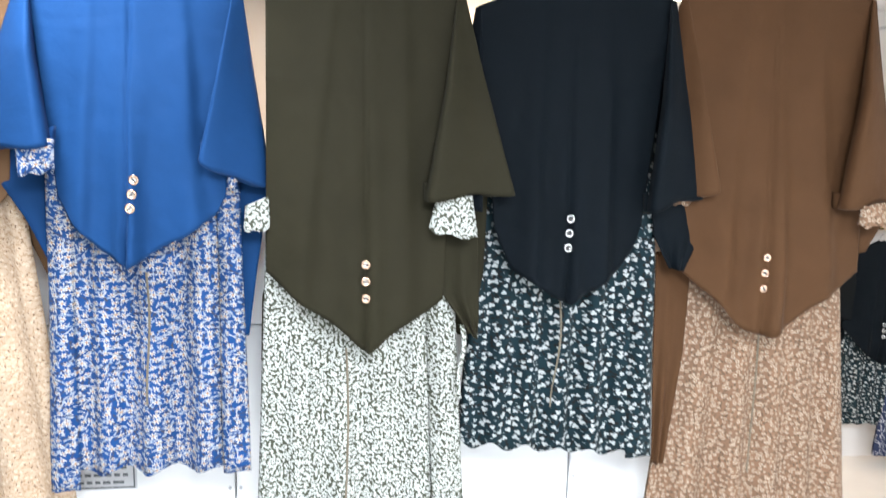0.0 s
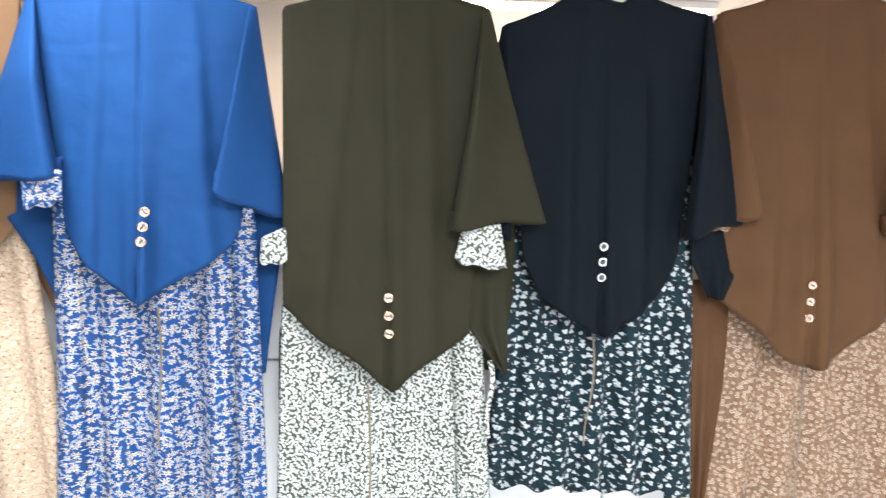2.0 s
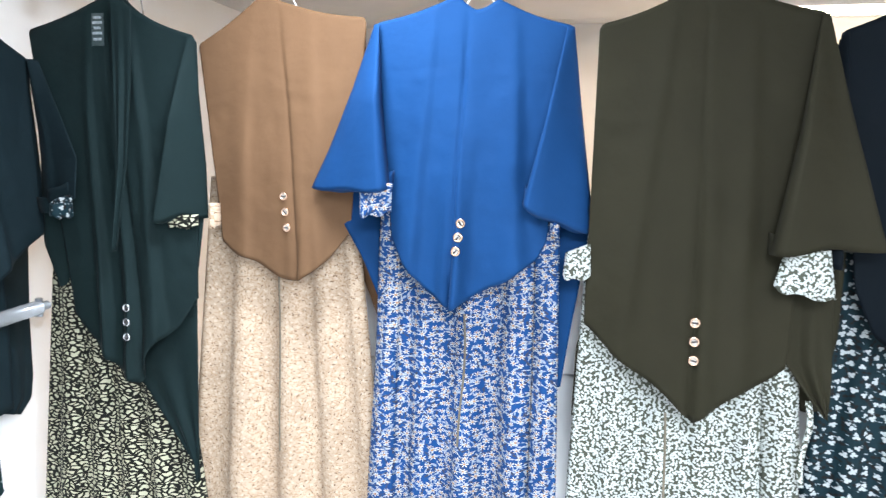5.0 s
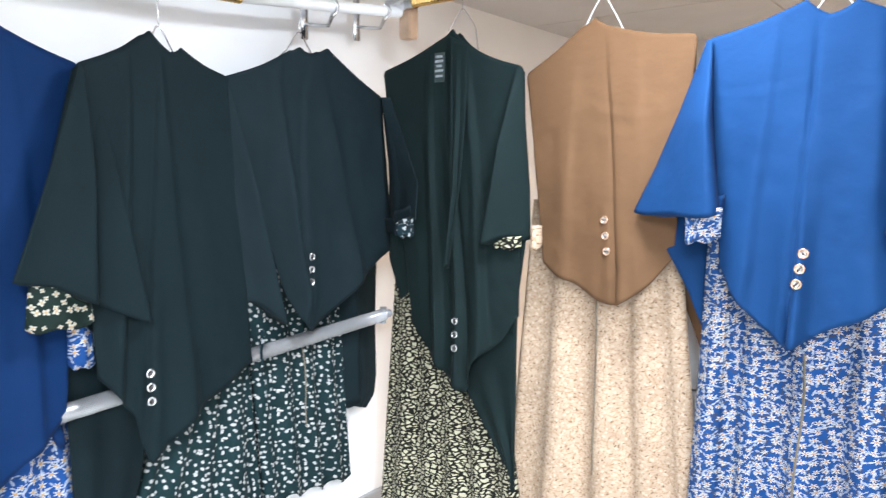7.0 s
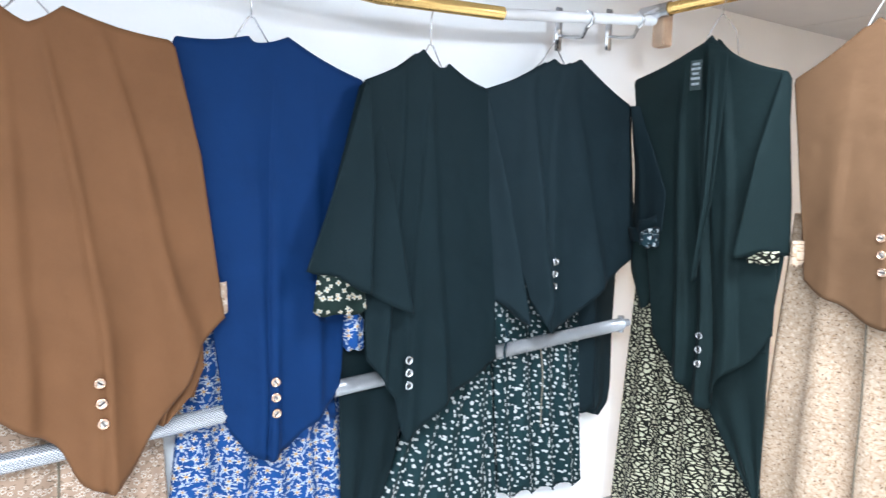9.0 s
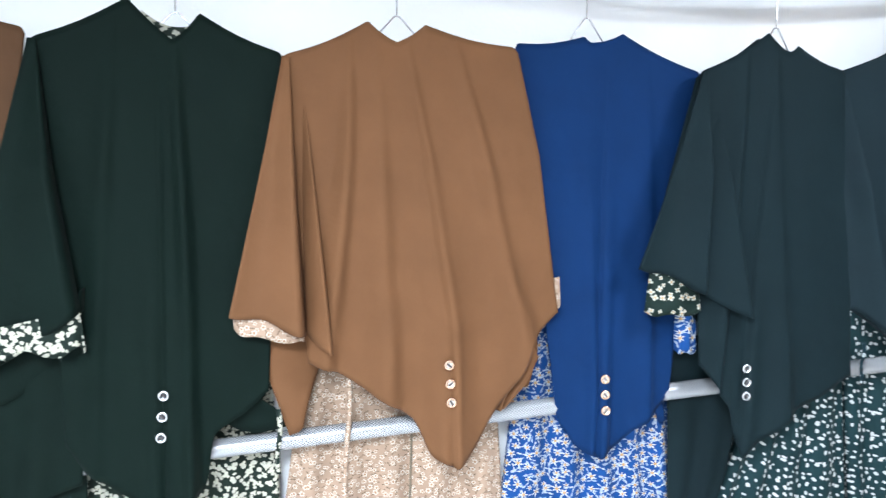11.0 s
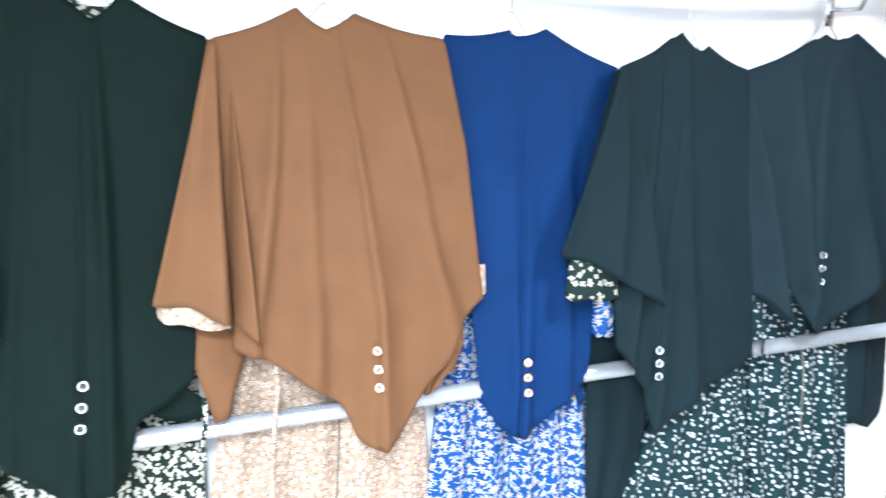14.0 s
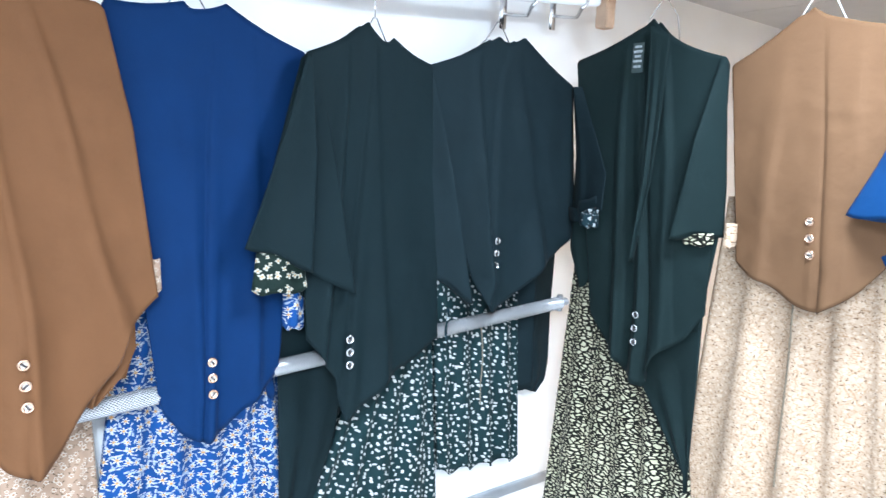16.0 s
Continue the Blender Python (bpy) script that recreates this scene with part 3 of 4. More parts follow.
def make_dress(side, q, mat, label, out=0.0, pleats=6, depth=0.012, hem_wave=0.008, sleeves=(), zipped=None, seed=1):
    """Long printed dress under the cape: a flattened pleated tube; q: DTL, DTR, DL, DR, hem."""
    rnd = random.Random(seed)
    tl, tr, dl, dr = q["DTL"], q["DTR"], q["DL"], q["DR"]
    u0, z0 = (tl[0] + tr[0]) / 2, max(tl[1], tr[1])
    thing = new("dress")
    thing.matrix_world = frame_of(side, u0, z0, out)
    p1, p2, p3 = rnd.uniform(0, 6), rnd.uniform(0, 6), rnd.uniform(0.8, 1.3)
    zl, zr = dl[1] - z0, dr[1] - z0

    def xs(f):
        return (tl[0] + (dl[0] - tl[0]) * f - u0, tr[0] + (dr[0] - tr[0]) * f - u0)

    def fold(s, t):
        a = math.sin(pleats * math.pi * 2 * s ** p3 + p1)
        return depth * (0.35 + 0.65 * t) * (a * abs(a) ** -0.3 if abs(a) > 1e-4 else 0) + 0.4 * depth * math.sin(pleats * 4.7 * s + p2) * t

    def place(s, t):
        f = s * 2 if s <= 0.5 else 2 - 2 * s
        xl, xr = xs(t)
        zb = zl + (zr - zl) * f + hem_wave * math.sin(pleats * 2 * math.pi * f + p1)
        z = 0 + zb * t
        edge = math.sqrt(max(0.0, 1 - (2 * f - 1) ** 6))
        if s <= 0.5:
            y = -0.004 - 0.012 * edge - fold(f, t) * edge
        else:
            y = 0.004 + 0.020 * edge - 0.7 * fold(f, t) * edge
        x = xl + (xr - xl) * f
        return (x, y, z)

    bm = sheet(150, 40, place)
    bmesh.ops.remove_doubles(bm, verts=bm.verts, dist=0.0005)
    skirt = cloth_part("skirt", bm, mat, thing, thick=0.0015)
    bm = bmesh.new()
    tube(bm, [place(k / 240, 1.0) for k in range(121)], 0.0022, 5)
    smooth(part("rolled_hem", bm, mat, skirt))
    for f, wdt, z_end, lean in sleeves:
        def strip(s, t, f=f, wdt=wdt, z_end=z_end, lean=lean):
            xl, xr = xs(t)
            x = xl + (xr - xl) * f + lean * t + wdt * (s - 0.5) * (0.85 + 0.3 * t)
            y = -0.020 - 0.016 * math.sin(math.pi * s) - 0.004 * math.sin(9 * t + 4 * s)
            return (x, y, (z_end - z0) * t - 0.004 * math.cos(5 * s) * t)
        cloth_part("hanging_sleeve", sheet(12, 30, strip), mat, thing)
    if zipped is not None:
        f0, za, zb_, sway = zipped
        bm = bmesh.new()
        n = 16
        prev = None
        for j in range(n + 1):
            t_ = j / n
            z = (za + (zb_ - za) * t_) - z0
            tt = min(1, max(0, z / zl))
            xl, xr = xs(tt)
            x = xl + (xr - xl) * f0 + sway * math.sin(5 * t_)
            y = place((x - xl) / (xr - xl) / 2, tt)[1] - 0.0022
            row = [bm.verts.new((x - 0.0026, y, z)), bm.verts.new((x, y - 0.0022, z)), bm.verts.new((x + 0.0026, y, z))]
            if prev:
                for k in range(2):
                    bm.faces.new((prev[k], row[k], row[k + 1], prev[k + 1]))
            prev = row
        part("zipper", bm, ZIP, thing, "thin zip with grey-brown tape")
    return tagged(thing, label, "dress", "hanging dresses")


def make_cuff(side, u, z, wdt, hgt, mat, label, out=0.0, flare=1.15, slope=0.0, ruffle=0.003, dip=0.0):
    """Printed sleeve end under a cape's wing: an open tube whose top follows the wing's hem."""
    thing = new("dress_sleeve_cuff")
    thing.matrix_world = frame_of(side, u, z, out)

    def place(s, t):
        a = 2 * math.pi * s
        k = 1 + (flare - 1) * t
        x = -wdt / 2 * k * math.cos(a)
        y = -0.016 * k * math.sin(a) + ruffle * math.sin(7 * a) * t
        low = -hgt + ruffle * math.sin(5 * a + 1) - 0.006 * math.sin(a) + dip * x
        top = slope * x + 0.008
        return (x, y, top + (low - top) * t)

    bm = sheet(40, 8, place)
    bmesh.ops.remove_doubles(bm, verts=bm.verts, dist=0.0005)
    end = cloth_part("cuff", bm, mat, thing)
    bm = bmesh.new()
    tube(bm, [place(k / 40, 1.0) for k in range(41)], 0.0016, 5)
    smooth(part("cuff_hem", bm, mat, end))
    return tagged(thing, label, "sleeve", "sleeve ends")


# ---- the room ----
X0, X1, Y0, Y1 = -1.745, 3.5, -3.2, 3.40
T = 0.1


def wall(name, x0, x1, y0, y1, z0, z1, mat, label):
    bm = bmesh.new()
    box(bm, x0, x1, y0, y1, z0, z1)
    ob = part(name, bm, mat)
    return tagged(ob, label, "wall", kind="structure")


wall("wall_west", X0 - T, X0, Y0 - T, Y1 + T, 0, CEIL + 0.12, WALL_WHITE, "smooth white painted wall behind the rail")
wall("wall_north", X0, X1, Y1, Y1 + T, 0, CEIL + 0.12, BACK_WHITE, "off-white back wall of the shop")
wall("wall_east", X1, X1 + T, Y0 - T, Y1 + T, 0, CEIL + 0.12, WALL_WHITE, "plain white side wall")
wall("wall_south", X0, X1, Y0 - T, Y0, 0, CEIL + 0.12, WALL_WHITE, "plain white wall behind the aisle")
bm = bmesh.new()
box(bm, X0, X1, Y0, Y1, -0.1, 0)
tagged(part("floor", bm, FLOOR_MAT), "pale polished floor tiles", "floor", kind="structure")

# suspended ceiling: one mesh of long panels with dark joints, over a slab
bm = bmesh.new()
box(bm, X0, X1, Y0, Y1, CEIL + 0.012, CEIL + 0.12)
for f in bm.faces:
    f.material_index = 1
for i in range(-2, 5):
    for j in range(-10, 4):
        xa, xb = max(X0, 0.35 + (i - 1) * 1.2 + 0.003), min(X1, 0.35 + i * 1.2 - 0.003)
        ya, yb = max(Y0, 2.70 + (j - 1) * 0.6 + 0.003), min(Y1, 2.70 + j * 0.6 - 0.003)
        if xb - xa > 0.02 and yb - ya > 0.02:
            box(bm, xa, xb, ya, yb, CEIL, CEIL + 0.0119)
tagged(part("ceiling", bm, (TILE_WHITE, TILE_GAP)), "suspended ceiling of long pale panels with dark joints", "ceiling", kind="structure")

# ---- ceiling lights ----
def glow(name, col, power):
    m, nt, b = nodes_of(name)
    b.inputs["Base Color"].default_value = (0.9, 0.9, 0.9, 1)
    b.inputs["Emission Color"].default_value = (*col, 1)
    b.inputs["Emission Strength"].default_value = power
    return m


GLOW_WARM = glow("warm_tube_glow", (1.0, 0.84, 0.62), 22.0)
GLOW_PANEL = glow("panel_glow", (1.0, 0.98, 0.95), 3.0)
tl_ = new("tube_light")
tl_.matrix_world = pose(0.80, 3.05, CEIL)
bm = bmesh.new()
box(bm, -0.63, 0.63, -0.035, 0.035, -0.03, -0.0005, 0.004)
part("housing", bm, WHITE_METAL, tl_)
bm = bmesh.new()
tube(bm, [(-0.60, 0, -0.047), (0.60, 0, -0.047)], 0.014, 14)
smooth(part("tube", bm, GLOW_WARM, tl_, "glowing warm white tube"))
tagged(tl_, "warm white fluorescent tube light on the ceiling", "ceiling light")
# bodies for the unseen panel lamps; the half-size one is the addition over the capes
for x, y, k in ((0.25, -0.35, 1.0), (0.25, -1.75, 1.0), (1.95, -0.35, 1.0), (-0.68, 1.25, 0.5)):
    pl = new("unseen_panel_light")
    pl.matrix_world = pose(x, y, CEIL)
    bm = bmesh.new()
    for a, b_, c_, d_ in ((-0.3, 0.3, -0.3, -0.285), (-0.3, 0.3, 0.285, 0.3), (-0.3, -0.285, -0.285, 0.285), (0.285, 0.3, -0.285, 0.285)):
        box(bm, a * k, b_ * k, c_ * k, d_ * k, -0.025, -0.0005)
    part("frame", bm, WHITE_METAL, pl)
    bm = bmesh.new()
    box(bm, -0.284 * k, 0.284 * k, -0.284 * k, 0.284 * k, -0.018, -0.004)
    part("diffuser", bm, GLOW_PANEL, pl)
    tagged(pl, "square white panel light added under the ceiling, out of view", "ceiling light", "panel lights")

# ---- garment bars ----
gold = new("garment_rod")
gold.matrix_world = pose(-1.58, 0, 0)
bm = bmesh.new()
tube(bm, [(0, -1.05, 2.185), (0, -0.3, 2.165), (0, 0.4, 2.135), (0, 0.8, 2.108), (0, 1.146, 2.122)], 0.0165, 16)
smooth(part("gold_rod", bm, GOLD, gold, "shiny gold lacquered rod"))
bm = bmesh.new()
tube(bm, [(0, 1.14, 2.121), (0, 1.40, 2.148), (0, 1.70, 2.182)], 0.0145, 16)
smooth(part("inner_rod", bm, WHITE_METAL, gold, "thinner white rod pushed into the gold one"))
for y_, z_ in ((1.44, 2.15), (1.64, 2.175)):
    bm = bmesh.new()
    tube(bm, [(0.0, y_, z_ - 0.017), (-0.02, y_, z_ - 0.045), (-0.06, y_, z_ - 0.04), (-0.112, y_, z_ - 0.03)], 0.005, 8)
    tube(bm, [(0.0, y_ - 0.004, z_ + 0.018), (0.012, y_, z_ + 0.012), (0.018, y_, z_), (0.012, y_, z_ - 0.012), (0.0, y_, z_ - 0.02)], 0.005, 8)
    box(bm, -0.118, -0.112, y_ - 0.012, y_ + 0.012, z_ - 0.07, z_ + 0.05, 0.002)
    smooth(part("wall_bracket", bm, CHROME, gold, "small steel bracket"))
tagged(gold, "gold and white telescopic garment rod on wall brackets", "garment rod")

rr = new("garment_rod")
rr.matrix_world = pose(0, 1.70, 2.205)
bm = bmesh.new()
tube(bm, [(-1.60, 0, 0.0), (2.2, 0, 0.0)], 0.0165, 16)
smooth(part("rod", bm, GOLD, rr))
bm = bmesh.new()
tube(bm, [(-1.62, 0, -0.002), (-1.52, 0, -0.0)], 0.021, 12)
smooth(part("end_cap", bm, CHROME, rr, "steel end socket"))
tagged(rr, "gold rod across the shop holding a row of garments", "garment rod")

blk = bmesh.new()
box(blk, -0.022, 0.022, -0.02, 0.02, -0.055, 0.06, 0.004)
ob = part("wood_block", blk, BLOCK_WOOD)
ob.matrix_world = pose(-1.575, 1.735, 2.165)
tagged(ob, "raw wooden block at the corner holding the rods", "wood block")

post = new("hanging_post")
post.matrix_world = pose(0.955, 1.745, 0)
bm = bmesh.new()
box(bm, -0.024, 0.024, -0.02, 0.02, 2.0, CEIL, 0.003)
part("batten", bm, WOOD, post)
bm = bmesh.new()
box(bm, -0.008, 0.010, -0.032, -0.0205, 2.07, 2.10, 0.003)
part("clip", bm, WHITE_METAL, post, "small white plastic clip")
tagged(post, "varnished pine batten hanging from the ceiling by the rod", "wood post")

# lower rail: two lengths of mesh-wrapped tube along the west wall
rail = new("lower_rail")
rail.matrix_world = pose(-1.638, 0, 0, 0, 0, 90)
for a, b_ in (((-0.66, 0.0, 1.132), (1.69, 0.0, 1.285)), ((-1.03, 0.03, 1.150), (-0.64, 0.0, 1.121))):
    va, vb = Vector(a), Vector(b_)
    n = 14
    bm = bmesh.new()
    length = (vb - va).length
    tube(bm, [(length * k / n, 0, 0) for k in range(n + 1)], 0.0195, 18)
    ob = smooth(part("rail_tube", bm, LATTICE, rail))
    d = (vb - va).normalized()
    ob.matrix_local = Matrix.Translation(va) @ Vector((1, 0, 0)).rotation_difference(d).to_matrix().to_4x4()
bm = bmesh.new()
tube(bm, [(1.66, 0, 1.283), (1.72, 0, 1.287)], 0.012, 10)
tube(bm, [(1.69, 0, 1.26), (1.69, 0, 1.31)], 0.010, 10)
smooth(part("corner_joint", bm, GREY_STEEL, rail, "grey steel joint"))
tagged(rail, "white tubular rail wrapped in diamond mesh", "rail")

# ---- shelf by the rail's end ----
sh = new("shelf_unit")
sh.matrix_world = pose(-1.66, -1.06, 0)
for x, y in ((-0.02, 0.02), (0.36, 0.02), (-0.02, -0.85), (0.36, -0.85)):
    bm = bmesh.new()
    box(bm, x, x + 0.022, y - 0.003, y, 0, 2.05)
    box(bm, x, x + 0.003, y - 0.022, y - 0.0031, 0, 2.05)
    part("post", bm, GREY_STEEL, sh)
for z in (0.35, 0.78, 1.17, 1.56, 1.90):
    bm = bmesh.new()
    box(bm, -0.03, 0.38, -0.85, 0.0, z, z + 0.022, 0.003)
    part("shelf_board", bm, SHELF_WHITE, sh)
bm = bmesh.new()
tube(bm, [(0.37, 0.01, 1.10), (0.375, 0.02, 1.07), (0.36, 0.015, 1.05), (0.372, 0.01, 1.01)], 0.0018, 6)
part("tie_wire", bm, GREY_STEEL, sh, "loose end of tie wire")
tagged(sh, "white shelf boards on grey slotted steel posts", "shelf")

# ---- capes and dresses, east to west along the back row ----
R2 = dict(NL=(-0.473, 1.848), NC=(-0.432, 1.816), NR=(-0.387, 1.838), SL=(-0.659, 1.798), SR=(-0.229, 1.783), WLo=(-0.816, 1.435), WLi=(-0.607, 1.438), BL=(-0.616, 1.332),
          T=(-0.470, 1.178), BR=(-0.270, 1.338), WRi=(-0.317, 1.415), WRo=(-0.173, 1.356), BKL=(-0.645, 1.134), BKR=(-0.234, 0.998), b1=(-0.447, 1.370), b3=(-0.455, 1.311))
R3 = dict(NL=(-0.012, 1.840), NC=(0.036, 1.837), NR=(0.066, 1.848), SL=(-0.178, 1.781), SR=(0.240, 1.793), WLo=(-0.195, 1.289), BL=(-0.184, 1.167),
          T=(0.039, 0.991), BR=(0.213, 1.108), WRi=(0.162, 1.336), WRo=(0.367, 1.351), BKL=(-0.206, 0.941), BKR=(0.293, 1.000), b1=(0.035, 1.191), b3=(0.036, 1.115))
R4 = dict(NL=(0.444, 1.847), NC=(0.535, 1.819), NR=(0.569, 1.847), SL=(0.275, 1.767), SR=(0.742, 1.804), WLo=(0.200, 1.330), WLi=(0.300, 1.310), BL=(0.338, 1.264),
          T=(0.517, 1.088), BR=(0.699, 1.280), WRi=(0.693, 1.313), WRo=(0.844, 1.344), BKL=(0.270, 1.160), BKR=(0.857, 1.208), b1=(0.514, 1.292), b3=(0.511, 1.223))
R5 = dict(NL=(0.967, 1.881), NC=(1.018, 1.857), NR=(1.086, 1.876), SL=(0.770, 1.815), SR=(1.266, 1.834), WLo=(0.735, 1.337), WLi=(0.882, 1.365), BL=(0.827, 1.154),
          T=(1.036, 0.998), BR=(1.305, 1.152), WRi=(1.199, 1.323), WRo=(1.418, 1.339), BKL=(0.770, 1.210), BKR=(1.326, 1.202), b1=(1.029, 1.198), b3=(1.026, 1.120))
R1 = dict(NL=(-0.976, 1.868), NC=(-0.946, 1.885), NR=(-0.898, 1.859), SL=(-1.133, 1.774), SR=(-0.704, 1.824), WLo=(-1.133, 1.361), BL=(-1.077, 1.292), T=(-0.860, 1.206), BR=(-0.738, 1.329), BKR=(-0.650, 1.072), BKL=(-1.060, 1.300), b1=(-0.899, 1.410), b3=(-0.890, 1.336))
R0 = dict(NL=(-1.387, 1.875), NC=(-1.341, 1.900), NR=(-1.291, 1.853), SL=(-1.599, 1.811), SR=(-1.126, 1.788), WLo=(-1.600, 1.260), BL=(-1.485, 1.088),
          T=(-1.265, 0.933), BR=(-1.124, 1.151), WRi=(-1.209, 1.339), WRo=(-1.107, 1.353), BKL=(-1.547, 1.150), BKR=(-1.148, 1.098), b1=(-1.303, 1.122), b3=(-1.298, 1.050))
L1 = dict(NL=(1.332, 1.835), NC=(1.367, 1.823), NR=(1.424, 1.844), SL=(1.104, 1.739), SR=(1.646, 1.740), WLo=(1.125, 1.227), WLi=(1.242, 1.140), BL=(1.280, 1.197),
          T=(1.332, 1.106), BR=(1.685, 1.299), WRi=(1.645, 1.347), WRo=(1.603, 1.392), BKL=(1.170, 1.140), BKR=(1.624, 0.817), b1=(1.354, 1.298), b3=(1.352, 1.231))
L2 = dict(NL=(0.912, 1.808), NC=(0.959, 1.770), NR=(0.984, 1.783), SL=(0.763, 1.729), SR=(1.106, 1.738), WLo=(0.616, 1.318), WLi=(0.763, 1.260),
          F=(0.881, 1.203), BL=(0.777, 1.097), T=(0.866, 0.894), BR=(1.157, 1.051), BKL=(0.814, 1.156), BKR=(1.130, 1.050), b1=(0.881, 1.090), b3=(0.880, 1.030))
L3 = dict(NL=(0.520, 1.795), NC=(0.540, 1.783), NR=(0.606, 1.804), SL=(0.371, 1.778), SR=(0.791, 1.732), BL=(0.469, 0.999),
          T=(0.557, 0.900), BR=(0.733, 1.019), BKL=(0.400, 1.120), BKR=(0.740, 0.950), b1=(0.569, 1.073), b3=(0.570, 1.005))
L4 = dict(NL=(0.071, 1.801), NC=(0.128, 1.762), NR=(0.184, 1.797), SL=(-0.094, 1.735), SR=(0.374, 1.762), WLo=(-0.199, 1.244), WLi=(-0.060, 1.202),
          F=(-0.008, 1.162), BL=(-0.055, 1.138), T=(0.231, 0.927), BR=(0.461, 1.219), BKL=(-0.095, 0.990), BKR=(0.400, 1.060), b1=(0.218, 1.133), b3=(0.222, 1.058))
L5 = dict(NL=(-0.367, 1.826), NC=(-0.291, 1.753), NR=(-0.242, 1.804), SL=(-0.535, 1.754), SR=(-0.093, 1.739), WLo=(-0.692, 1.146), WLi=(-0.459, 1.260),
          BL=(-0.506, 0.992), T=(-0.325, 0.874), BR=(-0.133, 1.082), BKL=(-0.706, 1.083), BKR=(-0.100, 1.000), b1=(-0.325, 1.091), b3=(-0.332, 1.010))
L6 = dict(NL=(-0.858, 1.824), NC=(-0.813, 1.784), NR=(-0.727, 1.828), SL=(-1.013, 1.777), SR=(-0.544, 1.771), WLo=(-1.110, 1.237), WLi=(-1.033, 1.235),
          BL=(-1.055, 1.185), T=(-0.754, 0.992), BR=(-0.639, 1.063), BKL=(-1.005, 1.055), BKR=(-0.660, 1.100), b1=(-0.755, 1.191), b3=(-0.751, 1.128))

make_cape("R", R5, BROWN, "brown crepe batwing cape with three buttons on a hanger", ROSE, -0.05, 1.1, [(0.2, 0.1, 0.02), (0.8, 0.12, 0.02), (0.5, 0.08, 0.012)], 0.03, seed=5, collar=DAISY_BROWN,
          hem_line=[(0.819, 1.157), (0.890, 1.103), (0.948, 1.050), (0.985, 1.015), (1.043, 0.995), (1.102, 1.019), (1.165, 1.067), (1.247, 1.114), (1.291, 1.156)], drapes=[([(0.777, 1.198), (0.789, 0.938), (0.809, 0.620)], [(0.873, 1.196), (0.871, 0.934), (0.841, 0.618)], -0.03, -0.03)])
make_cape("R", R4, NAVY, "navy crepe cape with three silver buttons beside the olive one", SILVER, -0.02, 1.35, [(0.25, 0.1, 0.02), (0.75, 0.1, 0.02)], 0.02, seed=4, curl=0.01, behind=0.03,
          hem_line=[(0.334, 1.266), (0.377, 1.175), (0.451, 1.123), (0.520, 1.085), (0.579, 1.125), (0.639, 1.162), (0.679, 1.222), (0.692, 1.282)], drapes=[([(0.732, 1.330), (0.741, 1.249), (0.785, 1.167)], [(0.848, 1.348), (0.862, 1.247), (0.826, 1.159)], -0.005, 0.0)])
make_cape("R", R3, OLIVE, "olive green crepe cape with pearl buttons on a wire hanger", ROSE, 0.03, 1.0, [(0.2, 0.1, 0.015), (0.8, 0.12, 0.015)], 0.02, crease=0.3, seed=3, curl=-0.005, behind=0.05, drapes=[([(0.206, 1.263), (0.213, 1.115), (0.252, 1.060), (0.294, 1.008)], [(0.292, 1.266), (0.300, 1.118), (0.301, 1.056), (0.299, 1.008)], 0.0, 0.008)])
make_cape("R", R2, BLUE, "bright blue crepe cape with wide batwing sleeves", ROSE, 0.02, 1.15, [(0.15, 0.08, 0.02), (0.45, 0.06, 0.015), (0.85, 0.1, 0.02)], 0.035, crease=0.22, seed=2, seam_depth=1.8, behind=0.045,
          hem_line=[(-0.610, 1.333), (-0.583, 1.271), (-0.535, 1.226), (-0.473, 1.176), (-0.424, 1.212), (-0.351, 1.250), (-0.290, 1.292), (-0.267, 1.340)])
make_cape("R", R1, MOCHA, "mocha brown crepe cape with fold creases and pearl buttons", ROSE, -0.045, 1.3, [(0.2, 0.1, 0.012), (0.8, 0.1, 0.012)], 0.015, crease=0.3, seed=11, behind=0.05)
make_cape("R", R0, PINE, "dark pine green crepe cape hanging in the corner", SILVER, -0.01, 1.0, [(0.3, 0.05, 0.02), (0.5, 0.05, 0.02), (0.75, 0.06, 0.03)], 0.02, seed=10,
          hem_line=[(-1.475, 1.091), (-1.396, 1.002), (-1.317, 0.943), (-1.275, 0.928), (-1.241, 1.016), (-1.168, 1.087), (-1.117, 1.154)], drapes=[([(-1.332, 1.877), (-1.321, 1.689), (-1.312, 1.473), (-1.317, 1.266)], [(-1.274, 1.849), (-1.273, 1.658), (-1.282, 1.474), (-1.310, 1.267)], 0.052, 0.085), ([(-1.501, 1.125), (-1.421, 0.996), (-1.304, 0.923), (-1.152, 0.714), (-1.142, 0.672)], [(-1.143, 1.285), (-1.139, 1.158), (-1.139, 1.043), (-1.138, 0.674)], 0.005, 0.012)])
make_cape("L", L1, TEAL2, "dark teal crepe cape with small silver buttons", SILVER, -0.005, 1.2, [(0.12, 0.06, 0.03), (0.6, 0.1, 0.015)], 0.01, seed=21, droop=0.6, behind=0.05, curl=(0.0, -0.145),
          hem_line=[(1.266, 1.200), (1.309, 1.136), (1.341, 1.103), (1.392, 1.123), (1.476, 1.177), (1.574, 1.244), (1.666, 1.301)], drapes=[([(1.554, 1.220), (1.583, 0.989), (1.611, 0.805)], [(1.740, 1.245), (1.734, 1.046), (1.738, 0.878), (1.729, 0.814), (1.691, 0.777)], -0.095, -0.095)])
